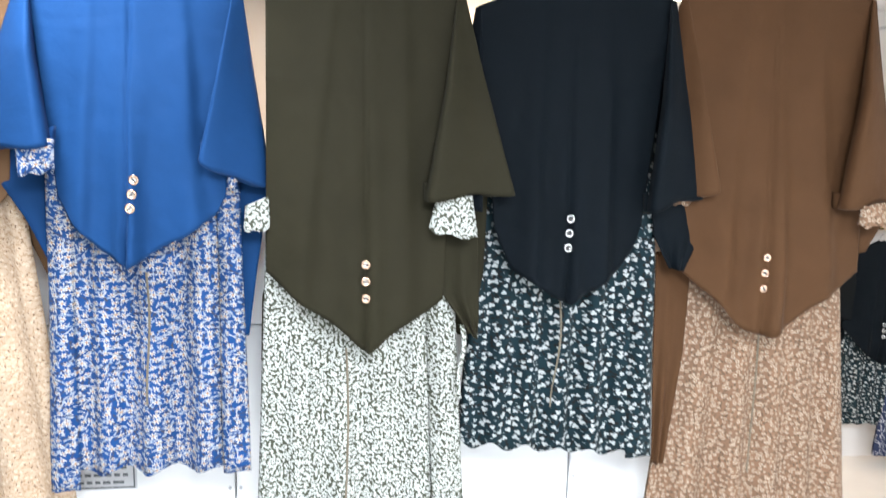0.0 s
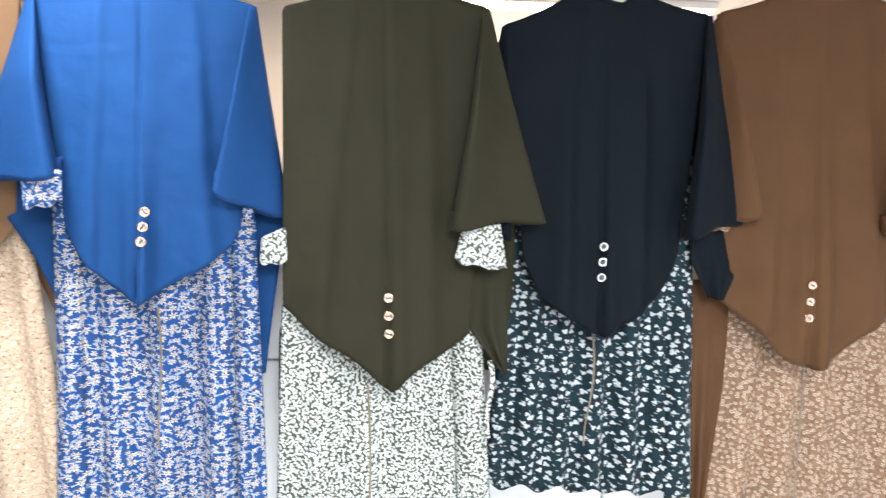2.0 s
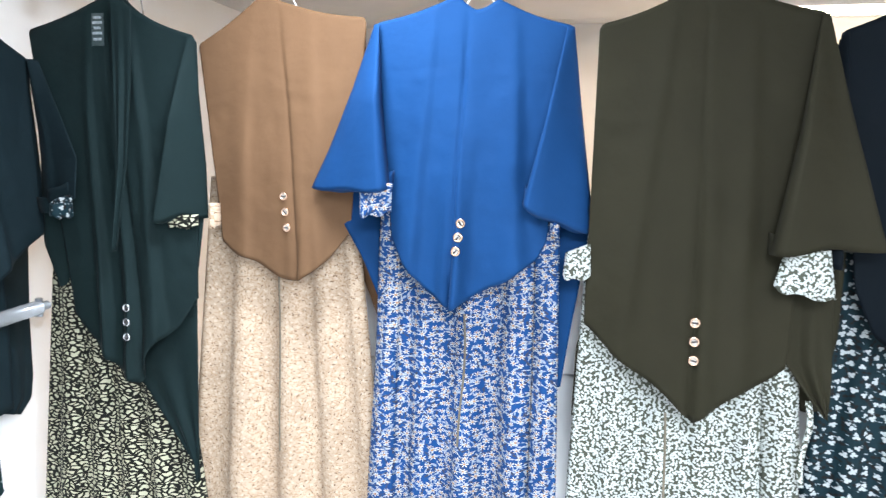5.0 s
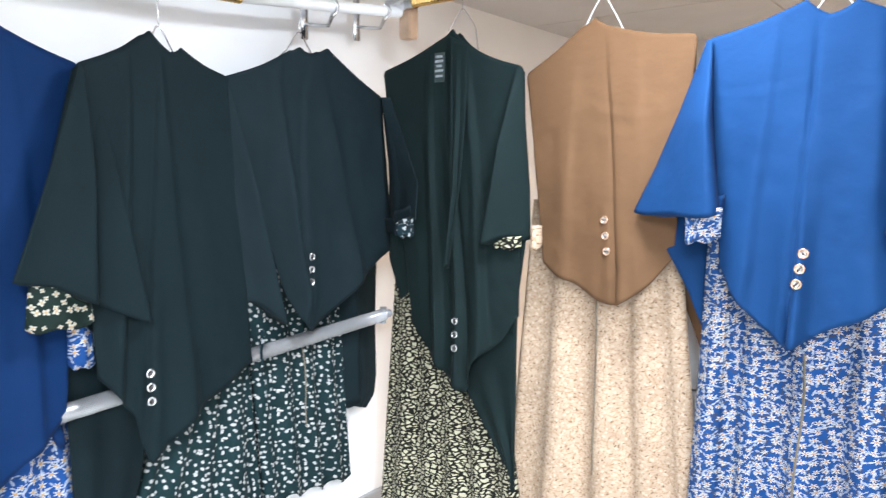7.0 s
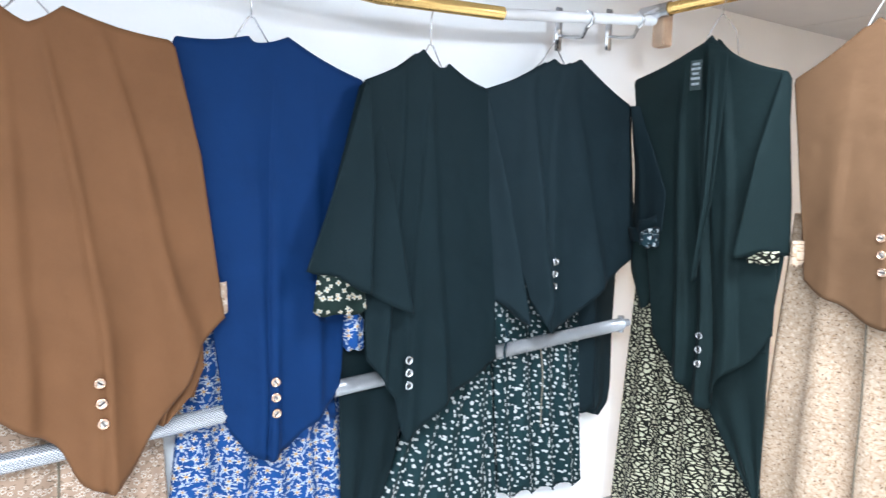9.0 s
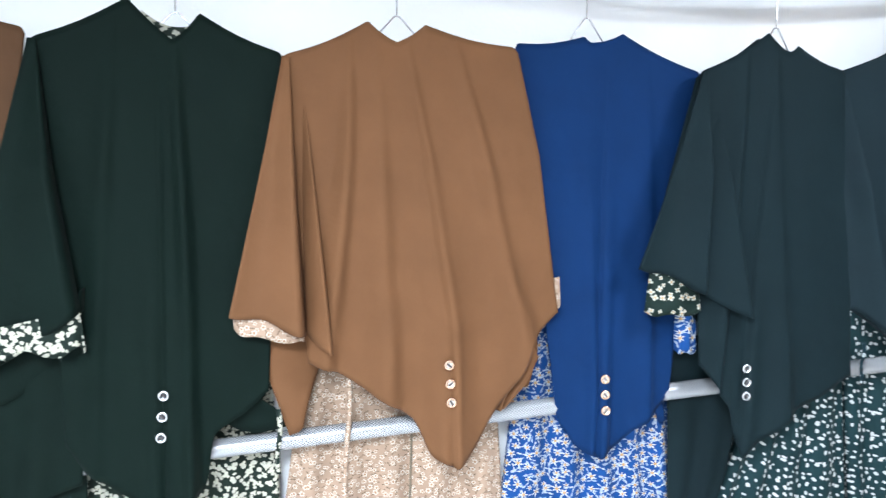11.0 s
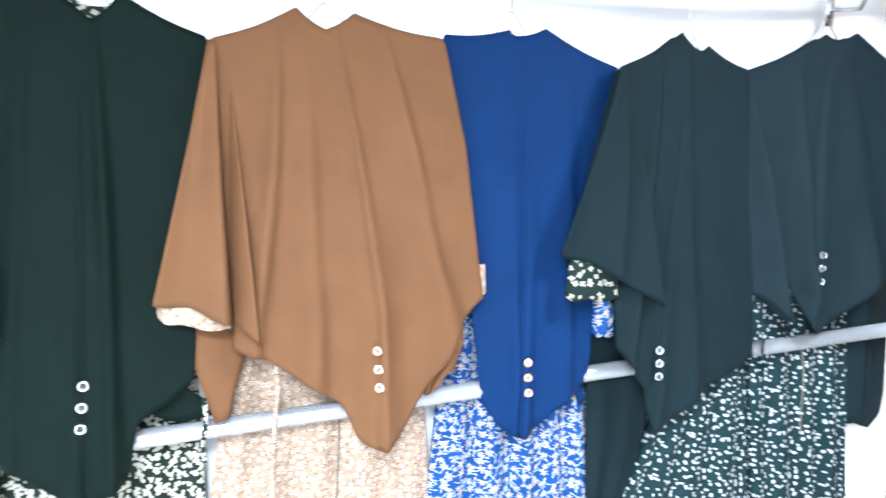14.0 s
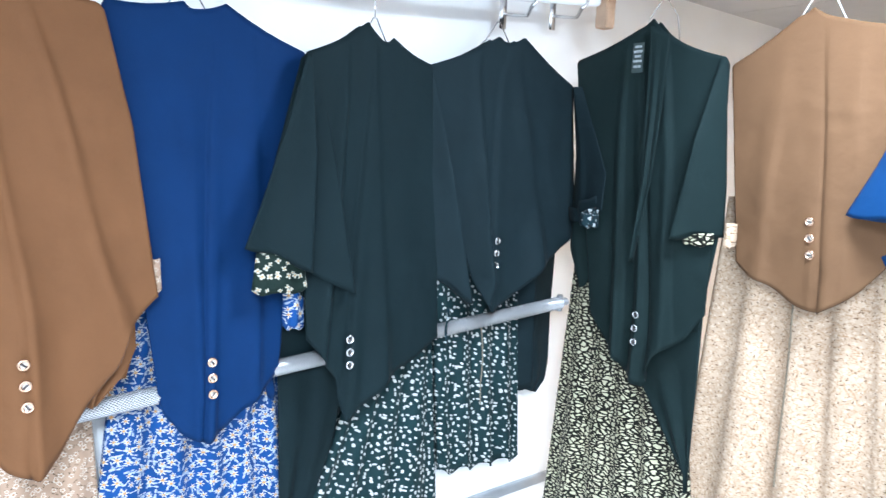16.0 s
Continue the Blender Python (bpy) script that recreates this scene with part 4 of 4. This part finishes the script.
make_cape("L", L2, TEAL, "teal crepe cape with a flared sleeve beside the blue one", SILVER, 0.015, 1.1, [(0.1, 0.06, 0.03), (0.5, 0.1, 0.02)], 0.012, seed=22, droop=0.3, hang=6,
          hem_line=[(0.768, 1.102), (0.814, 1.043), (0.858, 0.996), (0.866, 0.923), (0.872, 0.890), (0.923, 0.931), (0.966, 0.969), (1.046, 1.006), (1.133, 1.057)], curl=-0.02, drapes=[([(0.743, 1.153), (0.751, 0.962), (0.759, 0.687)], [(0.924, 1.135), (0.928, 0.948), (0.901, 0.806), (0.846, 0.664)], -0.055, -0.055)])
make_cape("L", L3, BLUE2, "royal blue crepe cape between the tan and teal ones", ROSE, -0.03, 1.2, [(0.3, 0.1, 0.01), (0.8, 0.1, 0.012)], 0.02, crease=0.36, seed=23,
          hem_line=[(0.462, 1.005), (0.479, 0.968), (0.514, 0.922), (0.561, 0.896), (0.606, 0.925), (0.664, 0.965), (0.710, 0.997), (0.723, 1.024)])
make_cape("L", L4, TAN, "tan crepe cape with a slit hem and three buttons", ROSE, 0.005, 1.5, [(0.08, 0.05, 0.03), (0.3, 0.07, 0.02), (0.55, 0.06, 0.03), (0.88, 0.06, 0.03)], 0.03, seed=24, collar=DAISY_TAN,
          hem_line=[(-0.056, 1.142), (-0.004, 1.120), (0.060, 1.080), (0.125, 1.040), (0.156, 1.012), (0.184, 0.943), (0.234, 0.923), (0.281, 0.957), (0.318, 1.020), (0.333, 1.041), (0.379, 1.105), (0.397, 1.164), (0.453, 1.223)], right_side=[(0.364, 1.766), (0.414, 1.549), (0.445, 1.324), (0.460, 1.220)], drapes=[([(0.308, 1.262), (0.316, 1.144), (0.330, 1.019)], [(0.431, 1.264), (0.405, 1.164), (0.420, 1.128), (0.396, 1.075), (0.346, 1.022)], 0.012, 0.02)], curl=-0.03)
make_cape("L", L5, GREEN, "bottle green crepe cape with a draped sleeve", SILVER, -0.005, 1.3, [(0.15, 0.07, 0.02), (0.62, 0.05, 0.035)], 0.02, seed=25, collar=BLOTCH_GREEN, droop=0.45, hang=8,
          hem_line=[(-0.502, 0.998), (-0.468, 0.950), (-0.412, 0.905), (-0.367, 0.878), (-0.327, 0.869), (-0.273, 0.891), (-0.250, 0.909), (-0.243, 1.002), (-0.184, 1.042), (-0.134, 1.087)], drapes=[([(-0.715, 1.143), (-0.712, 1.117), (-0.672, 1.067), (-0.642, 1.019), (-0.651, 0.928), (-0.660, 0.850)], [(-0.458, 1.276), (-0.464, 1.184), (-0.472, 1.090), (-0.478, 0.995), (-0.484, 0.917)], 0.0, 0.01), ([(-0.623, 0.906), (-0.597, 0.844), (-0.557, 0.756)], [(-0.482, 1.005), (-0.484, 0.882), (-0.486, 0.756)], -0.02, -0.02)], curl=-0.03)
make_cape("L", L6, COCOA, "cocoa brown crepe cape at the end of the rail", ROSE, -0.01, 1.4, [(0.2, 0.08, 0.015), (0.35, 0.05, 0.02), (0.6, 0.06, 0.03)], 0.025, seed=26, collar=DAISY_BROWN,
          hem_line=[(-1.044, 1.189), (-0.998, 1.164), (-0.923, 1.142), (-0.887, 1.079), (-0.826, 1.061), (-0.799, 1.021), (-0.758, 0.988), (-0.698, 1.018), (-0.633, 1.069)])


def dq(tl, tr, dl, dr):
    return dict(DTL=tl, DTR=tr, DL=dl, DR=dr)


make_dress("R", dq((0.892, 1.550), (1.246, 1.550), (0.798, 0.450), (1.396, 0.450)), DAISY_TAN, "long tan dress printed with small white daisies", -0.095, 5, 0.012, seed=5, zipped=(0.50, 1.0, 0.58, 0.002))
make_dress("R", dq((0.329, 1.500), (0.744, 1.500), (0.272, 0.705), (0.788, 0.662)), TULIP_TEAL, "dark teal dress printed with white tulips", -0.065, 6, 0.014, 0.014, seed=4, zipped=(0.47, 1.08, 0.80, 0.006), sleeves=[(0.93, 0.06, 0.66, 0.0)])
make_dress("R", dq((-0.180, 1.500), (0.214, 1.500), (-0.224, 0.400), (0.290, 0.400)), LEAF_GREY, "long dress with dense white leaves on grey", -0.012, 5, 0.012, seed=3, zipped=(0.43, 0.98, 0.45, 0.004), sleeves=[(0.93, 0.07, 0.42, 0.0)])
make_dress("R", dq((-0.642, 1.500), (-0.254, 1.500), (-0.665, 0.682), (-0.245, 0.685)), FLORAL_BLUE, "blue dress printed with white lily flowers", -0.022, 4, 0.019, 0.008, seed=2, zipped=(0.50, 1.16, 0.85, 0.005), sleeves=[(0.045, 0.055, 0.64, -0.004), (0.95, 0.055, 0.675, 0.004)])
make_dress("R", dq((-1.145, 1.450), (-0.752, 1.450), (-1.232, 0.400), (-0.643, 0.400)), SPRIG_CREAM, "long cream dress with fine brown sprigs", -0.09, 4, 0.019, seed=11, zipped=(0.5, 1.22, 0.75, 0.003))
make_dress("R", dq((-1.599, 1.280), (-1.247, 1.280), (-1.678, 0.350), (-1.111, 0.350)), LEOPARD_OLIVE, "long olive dress dabbed with cream spots", -0.05, 5, 0.012, seed=10)
short_dress = make_dress("L", dq((1.197, 1.400), (1.528, 1.400), (1.267, 0.621), (1.591, 0.596)), PETAL_TEAL, "teal dress with white petals, hanging beside the corner", -0.075, 4, 0.012, 0.012, seed=21, zipped=(0.5, 1.05, 0.8, 0.003))
bm = sheet(12, 6, lambda s, t: (L_PLANE - 0.092 - 0.004 * math.sin(7 * s), 1.318 + 0.221 * s + 0.004 * math.sin(5 * t), 0.884 + 0.012 * s - 0.065 * t))
lining = cloth_part("lining", bm, PALE_LINING, None, "pale teal lining hanging below the hem", 0.0012)
lining.parent, lining.matrix_parent_inverse = short_dress, short_dress.matrix_world.inverted()
make_dress("L", dq((1.175, 1.400), (1.196, 1.400), (0.724, 0.350), (1.283, 0.350)), PETAL_TEAL, "long teal dress with white petals behind the rail", -0.075, 4, 0.012, seed=22)
make_dress("L", dq((0.437, 1.400), (0.721, 1.400), (0.317, 0.350), (0.852, 0.350)), FLORAL_ROYAL, "royal blue dress with white and orange flowers", -0.075, 5, 0.012, seed=23)
make_dress("L", dq((-0.026, 1.400), (0.332, 1.400), (-0.174, 0.350), (0.394, 0.350)), DAISY_BEIGE, "long beige daisy dress hanging behind the rail", -0.075, 5, 0.014, seed=24, zipped=(0.56, 1.0, 0.6, 0.002))
make_dress("L", dq((-0.521, 1.400), (-0.144, 1.400), (-0.566, 0.350), (-0.098, 0.350)), BLOTCH_GREEN, "dark green dress with cream blossom print", -0.075, 4, 0.012, seed=25)
make_dress("L", dq((-0.983, 1.400), (-0.685, 1.400), (-1.041, 0.350), (-0.666, 0.350)), DAISY_BROWN, "long brown dress with white daisies near the shelf", -0.075, 5, 0.012, seed=26, zipped=(0.55, 1.0, 0.6, 0.002))

# sleeve ends under the wings
make_cuff("R", -0.640, 1.442, 0.074, 0.056, FLORAL_BLUE, "blue floral sleeve end under the blue wing", 0.080, 0.95, 0.03, 0.004, 0.16)
make_cuff("R", -0.253, 1.385, 0.016, 0.026, FLORAL_BLUE, "narrow blue floral sleeve end", 0.045, 1.1, -0.3)
make_cuff("R", -0.201, 1.318, 0.052, 0.050, LEAF_GREY, "white leaf sleeve end beside the blue cape", 0.045, 1.15, 0.45, 0.003, 0.1)
make_cuff("R", 0.229, 1.338, 0.078, 0.072, LEAF_GREY, "white leaf sleeve end under the olive wing", 0.082, 1.40, 0.05, 0.004, -0.14)
make_cuff("R", 0.80, 1.350, 0.05, 0.018, DAISY_TAN, "tan daisy sleeve end under the brown wing", -0.015, 1.0, 0.2)
make_cuff("R", 1.301, 1.329, 0.095, 0.042, DAISY_TAN, "gathered tan daisy sleeve end", 0.025, 1.05, 0.1, 0.005)
make_cuff("R", -1.078, 1.38, 0.022, 0.045, SPRIG_CREAM, "cream sleeve end beside the mocha cape", 0.01, 1.0)
make_cuff("R", -1.155, 1.350, 0.08, 0.016, LEOPARD_OLIVE, "dark spotted sleeve end under the pine wing", 0.025, 1.0, 0.05)
make_cuff("L", 1.581, 1.379, 0.060, 0.030, TULIP_TEAL, "teal printed sleeve end", 0.160, 1.0, 0.35)
make_cuff("L", 0.705, 1.297, 0.105, 0.075, FLOWER_PINE, "flared dark sleeve end with cream flowers", 0.055, 1.22, -0.18)
make_cuff("L", 0.765, 1.21, 0.045, 0.085, FLORAL_ROYAL, "blue floral sleeve end under the teal one", 0.0, 1.1)
make_cuff("L", 0.453, 1.286, 0.034, 0.050, DAISY_BEIGE, "beige daisy sleeve end at the wing tip", 0.0, 1.15)
make_cuff("L", -0.128, 1.227, 0.130, 0.026, DAISY_BEIGE, "open beige daisy sleeve end", 0.045, 1.0, -0.30, 0.003, -0.2)
make_cuff("L", -0.529, 1.242, 0.135, 0.050, BLOTCH_GREEN, "ruffled green blossom sleeve end", 0.055, 1.1, 0.22, 0.009)
make_cuff("L", -1.078, 1.235, 0.050, 0.042, DAISY_BROWN, "brown daisy sleeve end", 0.015, 1.05)

# hangers
for side, q, out, mat, lbl in (("R", R2, 0.02, WHITE_WIRE, "white wire hanger"), ("R", R3, 0.025, CHROME, "steel wire hanger"), ("R", R4, -0.02, CHROME, "steel wire hanger"),
                               ("R", R5, -0.05, CHROME, "steel wire hanger"), ("R", R1, -0.045, WHITE_WIRE, "white wire hanger"), ("R", R0, -0.01, CHROME, "steel wire hanger"),
                               ("L", L1, -0.005, CHROME, "steel wire hanger"), ("L", L2, 0.015, CHROME, "steel wire hanger"), ("L", L3, -0.03, CHROME, "steel wire hanger"),
                               ("L", L4, 0.005, CHROME, "steel wire hanger"), ("L", L5, -0.005, CHROME, "steel wire hanger"), ("L", L6, -0.01, CHROME, "steel wire hanger")):
    u, z = q["NC"]
    rod_z = 1.985 if side == "R" else (1.93 - 0.03 * u if u < 0.4 else 1.912)
    make_hanger(side, u, z + 0.02, out, rod_z - z - 0.02, abs(q["NR"][0] - q["NL"][0]) * 0.45, mat, lbl + " holding a cape on the rod", reach=0.06 if q is R0 else 0.09 if q is R1 else 0.17)

# size tag on the corner cape, ribbons tied to the dresses
tag_ = new("size_tag")
tag_.matrix_world = frame_of("R", -1.337, 1.829, 0.080)
bm = bmesh.new()
box(bm, -0.017, 0.017, -0.001, 0.001, -0.075, 0.0, 0.0008)
part("film", bm, LABEL, tag_)
for k, (wd, zz) in enumerate(((0.020, -0.010), (0.026, -0.022), (0.018, -0.034), (0.026, -0.046), (0.022, -0.060))):
    bm = bmesh.new()
    box(bm, -wd / 2, wd / 2, -0.0022, -0.0012, zz - 0.003, zz + 0.003)
    part("print_bar", bm, TAG_PRINT, tag_)
tagged(tag_, "clear plastic size tag pinned below the collar", "tag")


def ribbon(side, u, z_top, z_bot, out, wdt, mat, label, sway=0.006):
    thing = new("dress_belt")
    thing.matrix_world = frame_of(side, u, z_top, out)

    def place(s_, t_):
        return ((s_ - 0.5) * wdt + sway * math.sin(6 * t_), -0.003 * math.sin(9 * t_) - 0.003 * math.sin(math.pi * s_), (z_bot - z_top) * t_)

    cloth_part("ribbon", sheet(3, 24, place), mat, thing)
    return tagged(thing, label, "belt", "dress belts")


ribbon("L", -0.955, 1.16, 0.85, 0.005, 0.014, DAISY_BROWN, "brown daisy tie belt hanging over the rail")
ribbon("L", 0.02, 1.15, 0.80, 0.005, 0.010, DAISY_BEIGE, "beige daisy tie belt hanging over the rail")
ribbon("L", -0.115, 1.05, 0.92, 0.03, 0.008, BLOTCH_GREEN, "dark green tie belt looped on the rail", 0.003)
ribbon("R", 0.262, 1.04, 0.86, 0.035, 0.011, LEAF_GREY, "white leaf tie belt beside the dress")
ribbon("L", 1.19, 1.13, 1.03, 0.035, 0.008, TULIP_TEAL, "teal tie belt knotted on the rail", 0.002)

# ---- white partition behind the back row ----
pt = new("white_partition")
pt.matrix_world = pose(0, 1.93, 0)
edges_ = (-1.26, -0.31, 0.64, 1.30)
for a, b_ in zip(edges_, edges_[1:]):
    for z0_, z1_ in ((0.02, 1.158), (1.164, 1.50)):
        bm = bmesh.new()
        box(bm, a + 0.003, b_ - 0.003, 0, 0.03, z0_, z1_, 0.003)
        part("panel", bm, SHELF_WHITE, pt)
bm = bmesh.new()
box(bm, -1.26, 1.30, 0.0301, 0.05, 0.0, 1.48)
part("frame", bm, GREY_STEEL, pt)
for x in (-0.296, 0.655, -0.325):
    bm = bmesh.new()
    tube(bm, [(x, 0.001, 0.697), (x, -0.003, 0.697)], 0.0045, 10)
    part("screw", bm, GREY_STEEL, pt, "grey screw head")
tagged(pt, "white panelled partition behind the hanging garments", "partition")
st_ = new("notice_sheet")
st_.matrix_world = pose(-0.68, 1.9285, 0.80)
bm = bmesh.new()
box(bm, -0.11, 0.11, -0.0012, 0.0, -0.095, 0.095)
part("sheet", bm, PAPER, st_)
for a, b_, c_, d_ in ((-0.105, 0.105, -0.091, -0.087), (-0.105, 0.105, 0.087, 0.091), (-0.105, -0.101, -0.0869, 0.0869), (0.101, 0.105, -0.0869, 0.0869)):
    bm = bmesh.new()
    box(bm, a, b_, -0.002, -0.0013, c_, d_)
    part("border", bm, INK, st_)
rs = random.Random(4)
for k in range(8):
    x = -0.09
    while x < 0.075:
        wd = rs.uniform(0.012, 0.03)
        bm = bmesh.new()
        box(bm, x, min(0.09, x + wd), -0.002, -0.0013, -0.078 + 0.021 * k, -0.070 + 0.021 * k)
        part("print_bar", bm, INK, st_)
        x += wd + 0.007
tagged(st_, "grey printed notice sheet with a dark border", "notice")

bm = bmesh.new()
box(bm, X0 + 0.0005, X0 + 0.02, 0.6, Y1 - 0.01, 0.645, 0.675, 0.003)
tagged(part("wall_trim", bm, GREY_STEEL), "thin grey strip along the foot of the white wall", "trim", kind="structure")

# ---- far row by the back wall ----
for z in (2.235, 1.275):
    fr = new("garment_rod")
    fr.matrix_world = pose(2.53, 3.25, z)
    bm = bmesh.new()
    tube(bm, [(0, 0, 0), (0.965, 0, 0)], 0.014, 12)
    smooth(part("rod", bm, GOLD, fr))
    bm = bmesh.new()
    tube(bm, [(0.02, 0, 0), (0.02, 0.15, 0)], 0.008, 8)
    part("bracket", bm, CHROME, fr)
    tagged(fr, "gold rod on the far wall holding garments", "garment rod")
FAR_OUT = R_PLANE - 3.22


def far_cape(u, z, mat, label, seed):
    q = dict(NL=(-0.04, 0.02), NC=(0, 0), NR=(0.04, 0.02), SL=(-0.2, -0.03), SR=(0.2, -0.03), WLo=(-0.27, -0.36), WLi=(-0.2, -0.36), BL=(-0.2, -0.42), T=(0, -0.60),
             BR=(0.2, -0.42), WRi=(0.2, -0.36), WRo=(0.27, -0.36), BKL=(-0.22, -0.55), BKR=(0.22, -0.55), b1=(0.0, -0.40), b3=(0.0, -0.46))
    make_cape("R", {k: (v[0] + u, v[1] + z) for k, v in q.items()}, mat, label, SILVER, FAR_OUT, 1.3, [(0.3, 0.1, 0.02), (0.7, 0.1, 0.02)], 0.02, seed=seed)
    make_hanger("R", u, z + 0.02, FAR_OUT, 0.07, 0.04, CHROME, "steel wire hanger on the far rod")


far_cape(2.62, 1.00, NAVY, "dark teal cape on the far lower rod", 31)
make_dress("R", dq((2.45, 0.75), (2.78, 0.75), (2.46, 0.06), (2.80, 0.05)), TULIP_TEAL, "dark dress with white tulips on the far rod", FAR_OUT - 0.035, 4, 0.012, seed=31)
far_cape(2.93, 1.02, BLUE2, "navy blue cape on the far lower rod", 32)
make_dress("R", dq((2.76, 0.75), (3.10, 0.75), (2.70, -0.12), (3.14, -0.12)), NAVY_PRINT, "navy dress with pale leaf print on the far rod", FAR_OUT - 0.02, 4, 0.012, seed=32)
far = dq((2.68, 1.93), (2.98, 1.93), (2.60, 1.12), (3.08, 1.12))
make_dress("R", far, GREY_PRINT, "grey speckled blouse on the far upper rod", FAR_OUT, 4, 0.014, seed=33, sleeves=[(0.03, 0.09, 1.35, -0.05), (0.97, 0.09, 1.35, 0.05)])
make_hanger("R", 2.83, 1.95, FAR_OUT, 0.085, 0.04, CHROME, "steel wire hanger on the far upper rod")
